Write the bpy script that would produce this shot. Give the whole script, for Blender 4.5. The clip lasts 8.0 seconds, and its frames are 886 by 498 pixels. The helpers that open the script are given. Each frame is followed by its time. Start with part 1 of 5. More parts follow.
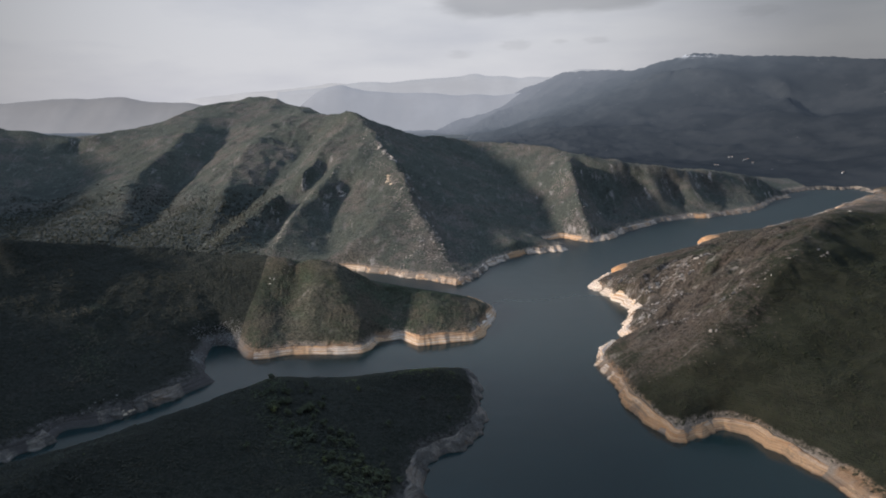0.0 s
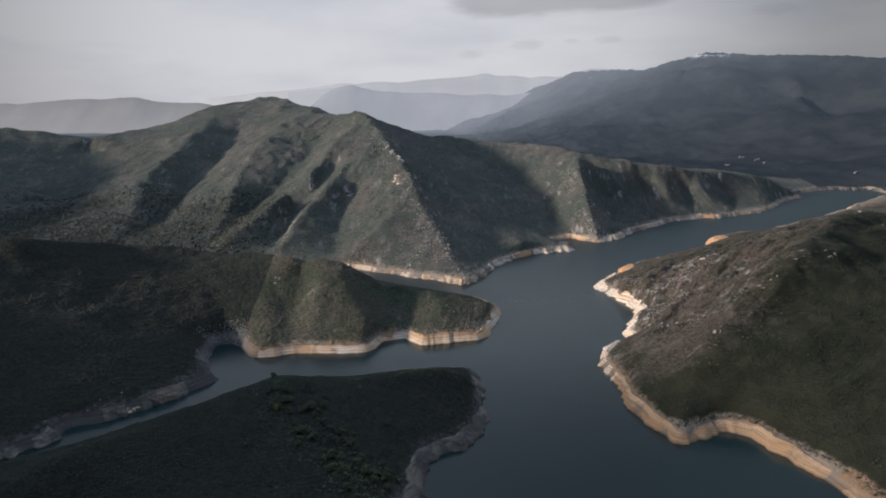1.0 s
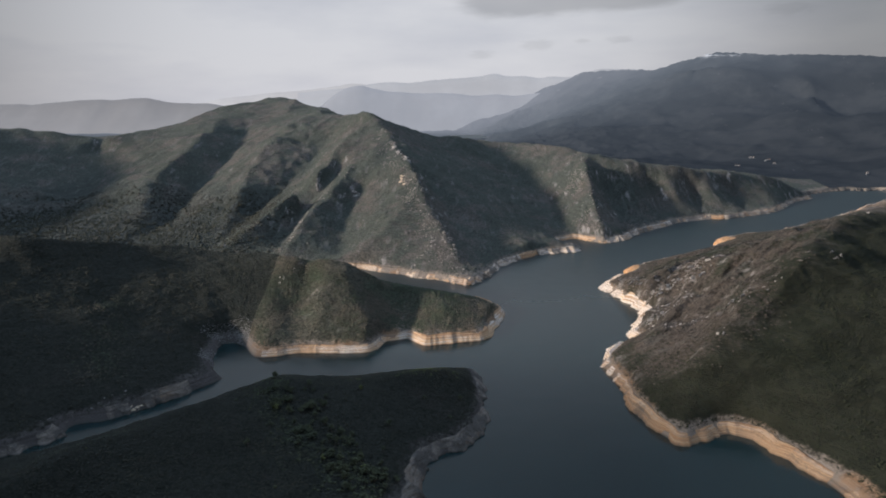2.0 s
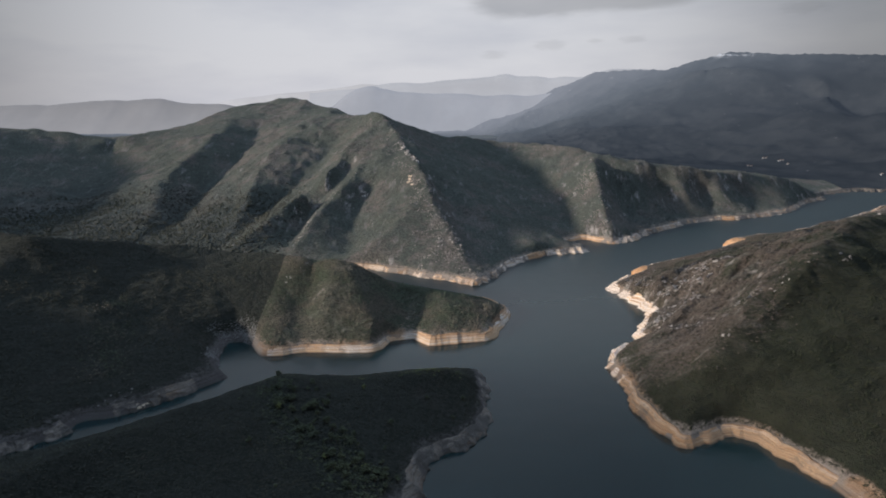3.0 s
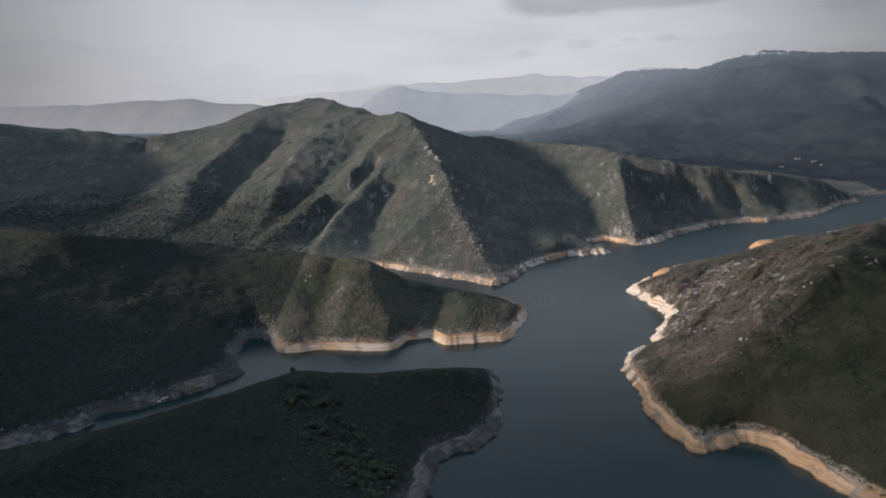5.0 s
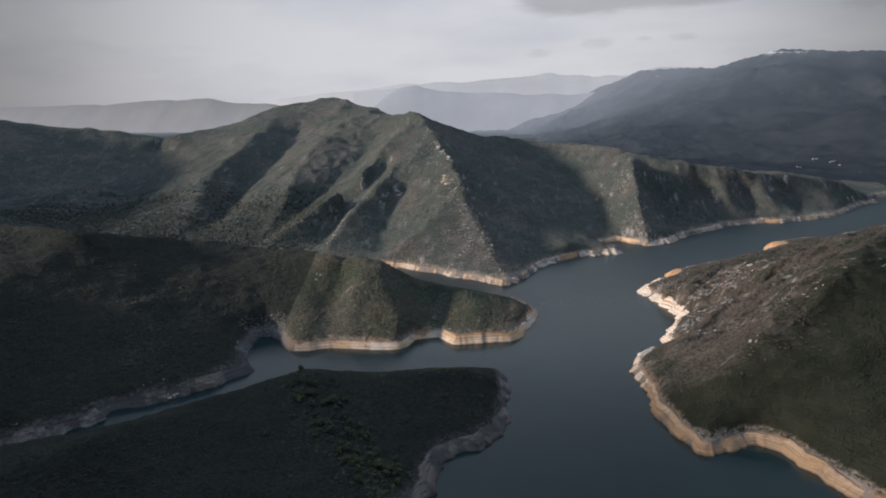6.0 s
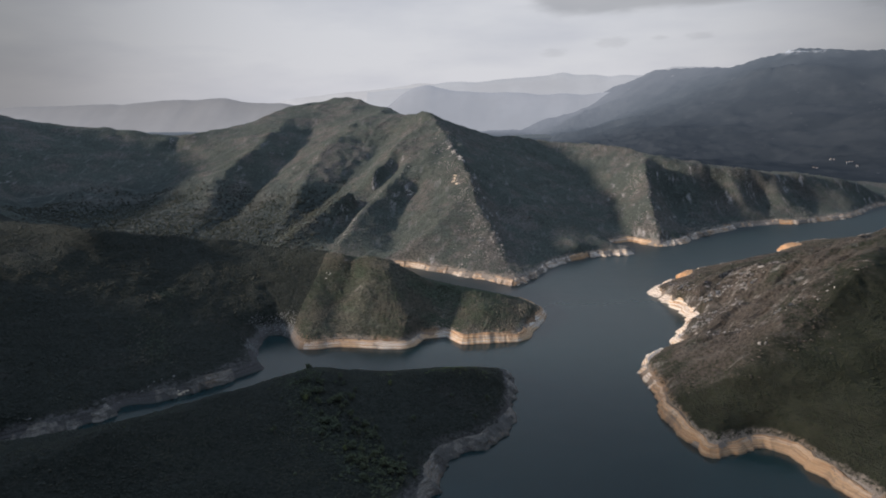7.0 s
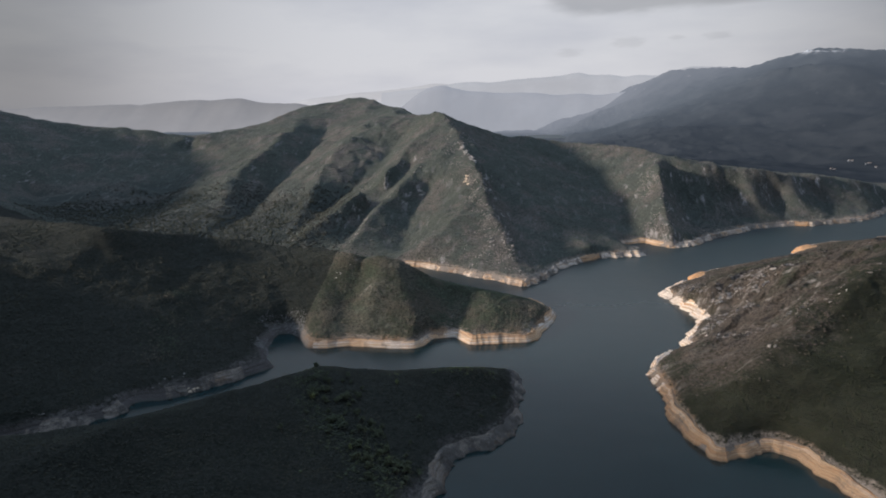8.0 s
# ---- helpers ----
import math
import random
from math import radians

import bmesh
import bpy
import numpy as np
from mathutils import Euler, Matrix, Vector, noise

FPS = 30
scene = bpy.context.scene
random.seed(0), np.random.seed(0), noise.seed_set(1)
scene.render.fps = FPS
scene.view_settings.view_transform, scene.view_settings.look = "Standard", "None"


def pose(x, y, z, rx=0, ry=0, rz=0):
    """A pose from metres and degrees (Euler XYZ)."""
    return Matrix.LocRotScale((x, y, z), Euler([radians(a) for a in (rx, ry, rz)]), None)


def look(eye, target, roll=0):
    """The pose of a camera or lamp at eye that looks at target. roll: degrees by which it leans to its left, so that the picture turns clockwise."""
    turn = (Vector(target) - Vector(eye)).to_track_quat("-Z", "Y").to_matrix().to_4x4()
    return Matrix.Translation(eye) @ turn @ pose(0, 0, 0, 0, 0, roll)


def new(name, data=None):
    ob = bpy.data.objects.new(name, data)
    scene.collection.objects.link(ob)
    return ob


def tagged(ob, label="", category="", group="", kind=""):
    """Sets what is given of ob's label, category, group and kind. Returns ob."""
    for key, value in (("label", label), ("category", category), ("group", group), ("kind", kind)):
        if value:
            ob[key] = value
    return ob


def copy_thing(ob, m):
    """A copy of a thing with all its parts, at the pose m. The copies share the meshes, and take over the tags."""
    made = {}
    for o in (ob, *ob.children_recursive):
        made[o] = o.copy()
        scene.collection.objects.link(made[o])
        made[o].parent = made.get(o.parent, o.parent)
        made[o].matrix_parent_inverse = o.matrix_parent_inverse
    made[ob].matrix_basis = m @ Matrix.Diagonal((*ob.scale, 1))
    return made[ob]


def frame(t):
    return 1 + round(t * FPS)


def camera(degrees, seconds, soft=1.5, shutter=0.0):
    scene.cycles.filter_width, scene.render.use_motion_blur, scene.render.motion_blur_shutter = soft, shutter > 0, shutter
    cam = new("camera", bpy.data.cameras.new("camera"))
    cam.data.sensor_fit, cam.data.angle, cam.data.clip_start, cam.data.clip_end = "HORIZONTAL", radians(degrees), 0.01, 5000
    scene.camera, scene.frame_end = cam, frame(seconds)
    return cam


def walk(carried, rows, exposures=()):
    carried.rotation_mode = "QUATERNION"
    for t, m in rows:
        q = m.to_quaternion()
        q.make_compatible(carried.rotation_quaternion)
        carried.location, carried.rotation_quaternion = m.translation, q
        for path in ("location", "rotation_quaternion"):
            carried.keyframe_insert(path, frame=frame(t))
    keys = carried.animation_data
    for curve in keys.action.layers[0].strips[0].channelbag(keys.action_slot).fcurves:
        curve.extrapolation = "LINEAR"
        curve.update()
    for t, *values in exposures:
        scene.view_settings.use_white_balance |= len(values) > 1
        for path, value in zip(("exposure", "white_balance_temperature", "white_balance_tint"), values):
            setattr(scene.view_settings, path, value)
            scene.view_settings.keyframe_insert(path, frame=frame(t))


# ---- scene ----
# A drone slides over a mountain reservoir, 220 m above the water.
cam = camera(70, 8.0, soft=1.9)
PATH = [
    (0, pose(0.00, 0.00, 220.00, 76.940, 0.553, -0.128)),
    (0.5, pose(3.01, -0.21, 219.94, 76.932, 0.585, 0.390)),
    (1, pose(6.08, -0.36, 219.90, 76.941, 0.611, 0.838)),
    (1.5, pose(9.16, -0.47, 219.88, 76.959, 0.635, 1.273)),
    (2, pose(12.23, -0.57, 219.89, 76.981, 0.659, 1.732)),
    (2.5, pose(15.25, -0.68, 219.93, 77.001, 0.684, 2.235)),
    (3, pose(18.19, -0.82, 219.99, 77.017, 0.710, 2.791)),
    (3.5, pose(21.05, -1.01, 220.09, 77.027, 0.736, 3.396)),
    (4, pose(23.82, -1.23, 220.21, 77.029, 0.759, 4.039)),
    (4.5, pose(26.49, -1.51, 220.36, 77.025, 0.779, 4.707)),
    (5, pose(29.06, -1.82, 220.52, 77.016, 0.794, 5.383)),
    (5.5, pose(31.56, -2.17, 220.70, 77.004, 0.802, 6.053)),
    (6, pose(34.00, -2.53, 220.89, 76.991, 0.803, 6.706)),
    (6.5, pose(36.40, -2.88, 221.08, 76.982, 0.799, 7.340)),
    (7, pose(38.80, -3.20, 221.26, 76.979, 0.790, 7.963)),
    (7.5, pose(41.23, -3.45, 221.41, 76.988, 0.782, 8.596)),
    (8, pose(43.75, -3.59, 221.54, 77.012, 0.781, 9.278)),
]
walk(cam, PATH, exposures=((0, 1.0), (8, 1.0)))

# ---------------------------------------------------------------- light
SUN_AZ, SUN_EL = radians(-109), radians(15)        # clockwise from +y (ahead), and up


def build_world():
    w = bpy.data.worlds.new("overcast_sky")
    scene.world = w
    w.use_nodes = True
    nt = w.node_tree
    nt.nodes.clear()
    N, L = nt.nodes.new, nt.links.new
    out, bg = N("ShaderNodeOutputWorld"), N("ShaderNodeBackground")
    sky = N("ShaderNodeTexSky")
    sky.sky_type, sky.sun_disc = "NISHITA", False
    sky.sun_elevation, sky.sun_rotation = SUN_EL, SUN_AZ
    sky.air_density, sky.dust_density = 1.0, 3.0
    gain = N("ShaderNodeVectorMath")
    gain.operation = "SCALE"
    gain.inputs["Scale"].default_value = 0.09
    L(sky.outputs["Color"], gain.inputs[0])
    co = N("ShaderNodeTexCoord")
    sep = N("ShaderNodeSeparateXYZ")
    L(co.outputs["Generated"], sep.inputs[0])
    # cloud deck: pale near the horizon, heavier and bluer higher up
    ramp = N("ShaderNodeValToRGB")
    ramp.color_ramp.elements[0].position, ramp.color_ramp.elements[0].color = 0.0, (0.60, 0.60, 0.64, 1)
    ramp.color_ramp.elements[1].position, ramp.color_ramp.elements[1].color = 0.95, (2.35, 3.15, 4.35, 1)
    e = ramp.color_ramp.elements.new(0.45)
    e.color = (0.41, 0.455, 0.525, 1)
    e = ramp.color_ramp.elements.new(0.6)
    e.color = (0.44, 0.49, 0.57, 1)
    e = ramp.color_ramp.elements.new(0.2)
    e.color = (0.56, 0.57, 0.61, 1)
    L(sep.outputs["Z"], ramp.inputs[0])
    # streaky darker clouds
    mp = N("ShaderNodeMapping")
    mp.inputs["Scale"].default_value = (2.2, 2.2, 9.0)
    L(co.outputs["Generated"], mp.inputs[0])
    ns = N("ShaderNodeTexNoise")
    ns.inputs["Scale"].default_value, ns.inputs["Detail"].default_value = 1.6, 6.0
    L(mp.outputs[0], ns.inputs["Vector"])
    cr = N("ShaderNodeValToRGB")
    cr.color_ramp.elements[0].position, cr.color_ramp.elements[0].color = 0.46, (1, 1, 1, 1)
    cr.color_ramp.elements[1].position, cr.color_ramp.elements[1].color = 0.68, (0.86, 0.87, 0.90, 1)
    L(ns.outputs["Fac"], cr.inputs[0])
    mul = N("ShaderNodeMix")
    mul.data_type, mul.blend_type = "RGBA", "MULTIPLY"
    mul.inputs["Factor"].default_value = 1.0
    for sock in mul.inputs:
        if sock.type == "RGBA":
            L((ramp if sock.name == "A" else cr).outputs[0], sock)
    # thinner cloud, and so a brighter sky, over the head of the lake
    vm = N("ShaderNodeVectorMath")
    vm.operation = "DOT_PRODUCT"
    L(co.outputs["Generated"], vm.inputs[0])
    vm.inputs[1].default_value = Vector((-0.10, 1.0, 0.05)).normalized()
    mr = N("ShaderNodeMapRange")
    mr.interpolation_type = "SMOOTHSTEP"
    L(vm.outputs["Value"], mr.inputs[0])
    for k, v in enumerate((0.79, 1.0, 0.48, 1.15)):
        mr.inputs[k + 1].default_value = v
    shred = N("ShaderNodeTexNoise")
    shred.inputs["Scale"].default_value, shred.inputs["Detail"].default_value = 26.0, 5.0
    L(mp.outputs[0], shred.inputs["Vector"])
    # one heavier bank of cloud
    bank = N("ShaderNodeVectorMath")
    bank.operation = "DISTANCE"
    wide = N("ShaderNodeVectorMath")
    wide.operation = "MULTIPLY_ADD"
    L(co.outputs["Generated"], wide.inputs[0])
    wide.inputs[1].default_value, wide.inputs[2].default_value = (1, 0.3, 4.5), (0, 0, 0)
    warp = N("ShaderNodeVectorMath")
    warp.operation = "MULTIPLY_ADD"
    L(ns.outputs["Color"], warp.inputs[0])
    warp.inputs[1].default_value = (0.35, 0.0, 0.35)
    L(wide.outputs[0], warp.inputs[2])
    L(warp.outputs[0], bank.inputs[0])
    bank.inputs[1].default_value = (0.15 + 0.175, 0.29, 0.166 * 4.5 + 0.175)
    br = N("ShaderNodeMapRange")
    br.interpolation_type = "SMOOTHSTEP"
    L(bank.outputs["Value"], br.inputs[0])
    for k, v in enumerate((0.15, 0.22, 0.70, 1.0)):
        br.inputs[k + 1].default_value = v
    shade = br.outputs[0]
    # a few small loose clouds
    for cx, cz, half in ((0.111, 0.082, 0.03), (0.429, 0.116, 0.032), (0.229, 0.086, 0.021), (0.028, 0.07, 0.023), (0.176, 0.086, 0.013)):
        flat = N("ShaderNodeVectorMath")
        flat.operation = "MULTIPLY_ADD"
        L(co.outputs["Generated"], flat.inputs[0])
        flat.inputs[1].default_value, flat.inputs[2].default_value = (1, 0, 3.2), (0, 0, 0)
        torn = N("ShaderNodeVectorMath")
        torn.operation = "MULTIPLY_ADD"
        L(shred.outputs["Color"], torn.inputs[0])
        torn.inputs[1].default_value = (half * 1.3, 0.0, half * 1.3)
        L(flat.outputs[0], torn.inputs[2])
        away = N("ShaderNodeVectorMath")
        away.operation = "DISTANCE"
        L(torn.outputs[0], away.inputs[0])
        away.inputs[1].default_value = (cx + half * 0.65, 0, cz * 3.2 + half * 0.65)
        puff = N("ShaderNodeMapRange")
        puff.interpolation_type = "SMOOTHSTEP"
        L(away.outputs["Value"], puff.inputs[0])
        for k, v in enumerate((half * 0.3, half * 1.15, 0.90, 1.0)):
            puff.inputs[k + 1].default_value = v
        dim = N("ShaderNodeMath")
        dim.operation = "MULTIPLY"
        L(shade, dim.inputs[0])
        L(puff.outputs[0], dim.inputs[1])
        shade = dim.outputs[0]
    both = N("ShaderNodeMath")
    both.operation = "MULTIPLY"
    L(mr.outputs[0], both.inputs[0])
    L(shade, both.inputs[1])
    lit = N("ShaderNodeVectorMath")
    lit.operation = "SCALE"
    L([o for o in mul.outputs if o.type == "RGBA"][0], lit.inputs[0])
    L(both.outputs[0], lit.inputs["Scale"])
    mix = N("ShaderNodeMix")
    mix.data_type = "RGBA"
    mix.inputs["Factor"].default_value = 0.9
    for sock in mix.inputs:
        if sock.type == "RGBA":
            L((gain if sock.name == "A" else lit).outputs[0], sock)
    L([o for o in mix.outputs if o.type == "RGBA"][0], bg.inputs["Color"])
    bg.inputs["Strength"].default_value = 0.52
    L(bg.outputs[0], out.inputs[0])


build_world()
sun_data = bpy.data.lights.new("sun", "SUN")
sun_data.energy, sun_data.angle, sun_data.color = 3.7, radians(4.0), (1.0, 0.88, 0.77)
sun = new("sun", sun_data)
away = Vector((math.sin(SUN_AZ) * math.cos(SUN_EL), math.cos(SUN_AZ) * math.cos(SUN_EL), math.sin(SUN_EL)))
sun.matrix_world = look(away * 3000, (0, 0, 0))

# ---------------------------------------------------------------- materials


class Nodes:
    """A short hand for node trees."""

    def __init__(self, name):
        self.mat = bpy.data.materials.new(name)
        self.mat.use_nodes = True
        self.t = self.mat.node_tree
        self.t.nodes.clear()
        self.out = self.t.nodes.new("ShaderNodeOutputMaterial")
        self.co = self.t.nodes.new("ShaderNodeNewGeometry")

    def put(self, sock, v):
        if isinstance(v, bpy.types.NodeSocket):
            self.t.links.new(v, sock)
        elif v is not None:
            sock.default_value = (*v, 1) if isinstance(v, tuple) and len(v) == 3 and sock.type == "RGBA" else v

    def noise(self, scale, detail=5.0, rough=0.6, vec=None, stretch=None):
        n = self.t.nodes.new("ShaderNodeTexNoise")
        v = vec or self.co.outputs["Position"]
        if stretch:
            m = self.t.nodes.new("ShaderNodeMapping")
            m.inputs["Scale"].default_value = stretch
            self.t.links.new(v, m.inputs[0])
            v = m.outputs[0]
        self.t.links.new(v, n.inputs["Vector"])
        n.inputs["Scale"].default_value, n.inputs["Detail"].default_value, n.inputs["Roughness"].default_value = scale, detail, rough
        return n.outputs["Fac"]

    def ramp(self, v, *stops):
        r = self.t.nodes.new("ShaderNodeValToRGB")
        els = r.color_ramp.elements
        while len(els) < len(stops):
            els.new(0.5)
        for e, (p, c) in zip(els, stops):
            e.position = p
            e.color = (*c, 1) if isinstance(c, tuple) else (c, c, c, 1)
        self.t.links.new(v, r.inputs[0])
        return r.outputs[0]

    def mix(self, f, a, b, kind="MIX"):
        m = self.t.nodes.new("ShaderNodeMix")
        m.data_type, m.blend_type = "RGBA", kind
        for k, v in (("Factor", f), ("A", a), ("B", b)):
            sock = [i for i in m.inputs if i.name == k and (i.type == "RGBA" or (k == "Factor" and i.type == "VALUE"))][0]
            self.put(sock, v)
        return [o for o in m.outputs if o.type == "RGBA"][0]

    def math(self, op, a, b=0.0, c=0.0, clamp=False):
        m = self.t.nodes.new("ShaderNodeMath")
        m.operation, m.use_clamp = op, clamp
        for i, v in enumerate((a, b, c)):
            self.put(m.inputs[i], v)
        return m.outputs[0]

    def span(self, v, lo, hi, to0=0.0, to1=1.0):
        m = self.t.nodes.new("ShaderNodeMapRange")
        m.interpolation_type = "SMOOTHSTEP"
        for i, x in enumerate((v, lo, hi, to0, to1)):
            self.put(m.inputs[i], x)
        return m.outputs[0]

    def height(self):
        s = self.t.nodes.new("ShaderNodeSeparateXYZ")
        self.t.links.new(self.co.outputs["Position"], s.inputs[0])
        return s.outputs["Z"]

    def up(self):
        s = self.t.nodes.new("ShaderNodeSeparateXYZ")
        self.t.links.new(self.co.outputs["True Normal"], s.inputs[0])
        return s.outputs["Z"]

    def done(self, colour, rough=0.9, bump=None, depth=1.0, spec=0.2, **more):
        b = self.t.nodes.new("ShaderNodeBsdfPrincipled")
        self.put(b.inputs["Base Color"], colour)
        self.put(b.inputs["Roughness"], rough)
        b.inputs["Specular IOR Level"].default_value = spec
        for k, v in more.items():
            self.put(b.inputs[k.replace("_", " ")], v)
        if bump is not None:
            n = self.t.nodes.new("ShaderNodeBump")
            n.inputs["Distance"].default_value, n.inputs["Strength"].default_value = depth, 1.0
            self.t.links.new(bump, n.inputs["Height"])
            self.t.links.new(n.outputs[0], b.inputs["Normal"])
        self.t.links.new(b.outputs[0], self.out.inputs[0])
        return self.mat


RING = 7.0                                        # height of the bare shore below the full-pool line


def land_material(name, green, brown, soil, rock, dry=0.5, rocky=0.12, ochres=0.5, pale=1.0, grain=None, foot=None, slope_shade=None):
    """Scrub and woods over thin soil and limestone, and the bare shore below the full-pool line."""
    n = Nodes(name)
    z = n.height()
    big, mid, fine = n.noise(0.012, 4), n.noise(0.06, 5), n.noise(0.35, 6, 0.7)
    veg = n.mix(n.span(n.math("ADD", n.math("MULTIPLY", big, 0.65), n.math("MULTIPLY", mid, 0.35)), 0.62 - dry * 0.3, 0.74 - dry * 0.3), green, brown)
    veg = n.mix(n.span(fine, 0.35, 0.68), veg, tuple(c * 0.45 for c in green))
    veg = n.mix(n.span(n.noise(0.11, 6, 0.75), 0.6 - dry * 0.06, 0.78), veg, soil)
    steep = n.span(n.up(), 0.62, 0.86, 1.0, 0.0)
    crag = n.math("MULTIPLY", n.span(n.noise(0.05, 8, 0.75) if grain is None else n.noise(0.09, 8, 0.75, stretch=grain), 0.66 - rocky, 0.74 - rocky), n.math("ADD", n.math("MULTIPLY", steep, 0.8), 0.2))
    stone = n.mix(n.span(n.noise(0.4, 8, 0.7), 0.35, 0.65), rock, tuple(c * 0.45 for c in rock))
    # Olive scrub low on the slope, darkened further to carry its shade.
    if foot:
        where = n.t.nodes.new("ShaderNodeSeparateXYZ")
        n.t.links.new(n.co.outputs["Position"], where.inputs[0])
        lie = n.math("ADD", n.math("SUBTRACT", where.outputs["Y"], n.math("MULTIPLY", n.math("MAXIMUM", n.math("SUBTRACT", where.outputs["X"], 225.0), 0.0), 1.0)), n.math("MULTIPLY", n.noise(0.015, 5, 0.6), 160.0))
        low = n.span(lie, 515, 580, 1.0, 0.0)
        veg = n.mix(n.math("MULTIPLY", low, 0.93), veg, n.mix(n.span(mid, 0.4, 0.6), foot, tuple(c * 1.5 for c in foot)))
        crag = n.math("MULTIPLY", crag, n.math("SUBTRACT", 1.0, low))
    # Side valley and river slopes mixed darker: their shade put into the colour.
    if slope_shade:
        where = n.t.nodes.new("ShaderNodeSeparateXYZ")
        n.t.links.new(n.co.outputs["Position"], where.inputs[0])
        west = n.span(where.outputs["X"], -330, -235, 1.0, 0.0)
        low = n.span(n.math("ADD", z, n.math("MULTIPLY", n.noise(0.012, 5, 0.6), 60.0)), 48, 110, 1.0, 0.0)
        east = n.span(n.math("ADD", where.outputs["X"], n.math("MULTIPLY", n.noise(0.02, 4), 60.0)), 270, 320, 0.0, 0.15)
        veg = n.mix(n.math("MAXIMUM", n.math("MULTIPLY", n.math("MULTIPLY", west, low), 0.9), east), veg, n.mix(n.span(mid, 0.4, 0.6), slope_shade, tuple(c * 1.3 for c in slope_shade)))
    veg = n.mix(crag, veg, stone)
    # bare shore: thin drab soil over level bands of limestone, breaking up into the scrub above
    strata = n.noise(0.05, 7, 0.8, stretch=(0.12, 0.12, 14.0))
    shore = n.ramp(strata, (0.33, (0.10, 0.082, 0.066)), (0.46, (0.19, 0.158, 0.13)), (0.54, (0.25, 0.21, 0.175)), (0.66, (0.14, 0.115, 0.094)))
    ochre = n.ramp(strata, (0.34, (0.12, 0.07, 0.042)), (0.48, (0.24, 0.155, 0.095)), (0.56, (0.28, 0.20, 0.14)), (0.66, (0.15, 0.095, 0.058)))
    shore = n.mix(n.span(n.noise(0.03, 5, 0.6), 0.97 - ochres, 1.09 - ochres), shore, ochre)
    # pale under 0.5 dims and cools the shore: shade put into its colour.
    shore = n.mix(1.0, shore, (pale * (1.0 if pale > 0.5 else 1.15), pale * (1.0 if pale > 0.5 else 1.25), pale * (1.02 if pale > 0.5 else 1.45)), "MULTIPLY")
    shore = n.mix(n.span(z, 0.2, 1.4, 0.75, 0.0), shore, (0.07, 0.062, 0.053))
    thin = n.mix(n.span(n.noise(0.3, 6, 0.75), 0.42, 0.62), shore, veg)
    edge = n.math("ADD", z, n.math("MULTIPLY", n.math("SUBTRACT", n.noise(0.07, 6, 0.75), 0.5), 9.0))
    col = n.mix(n.span(edge, RING - 2.0, RING + 0.8), shore, thin)
    col = n.mix(n.span(edge, RING + 0.5, RING + 3.2), col, veg)
    bump = n.math("ADD", n.math("MULTIPLY", n.noise(0.25, 8, 0.75), 3.0), n.math("MULTIPLY", strata, 3.0))
    return n.done(col, 0.95, bump, 1.0, 0.1)


M_GREEN = land_material("wooded_slope", (0.072, 0.081, 0.070), (0.117, 0.104, 0.094), (0.145, 0.129, 0.117), (0.33, 0.31, 0.30), 0.5, 0.115, 0.42, grain=(1.0, 0.28, 0.28), slope_shade=(0.031, 0.036, 0.034))
M_SPIT = land_material("spit_scrub", (0.054, 0.066, 0.045), (0.092, 0.082, 0.066), (0.14, 0.116, 0.092), (0.36, 0.33, 0.30), 0.74, 0.10, 0.5)
# The woods' own dark tone, lowered further to carry the slopes' shade.
M_DARK = land_material("shaded_woods", (0.0308, 0.0334, 0.0282), (0.0414, 0.0396, 0.0343), (0.0563, 0.0493, 0.0422), (0.2200, 0.2024, 0.1848), 0.25, 0.02, 0.33, 0.36)
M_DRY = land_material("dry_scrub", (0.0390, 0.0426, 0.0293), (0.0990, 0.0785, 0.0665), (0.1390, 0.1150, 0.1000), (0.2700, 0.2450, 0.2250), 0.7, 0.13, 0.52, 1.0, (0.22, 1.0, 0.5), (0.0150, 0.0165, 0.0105))


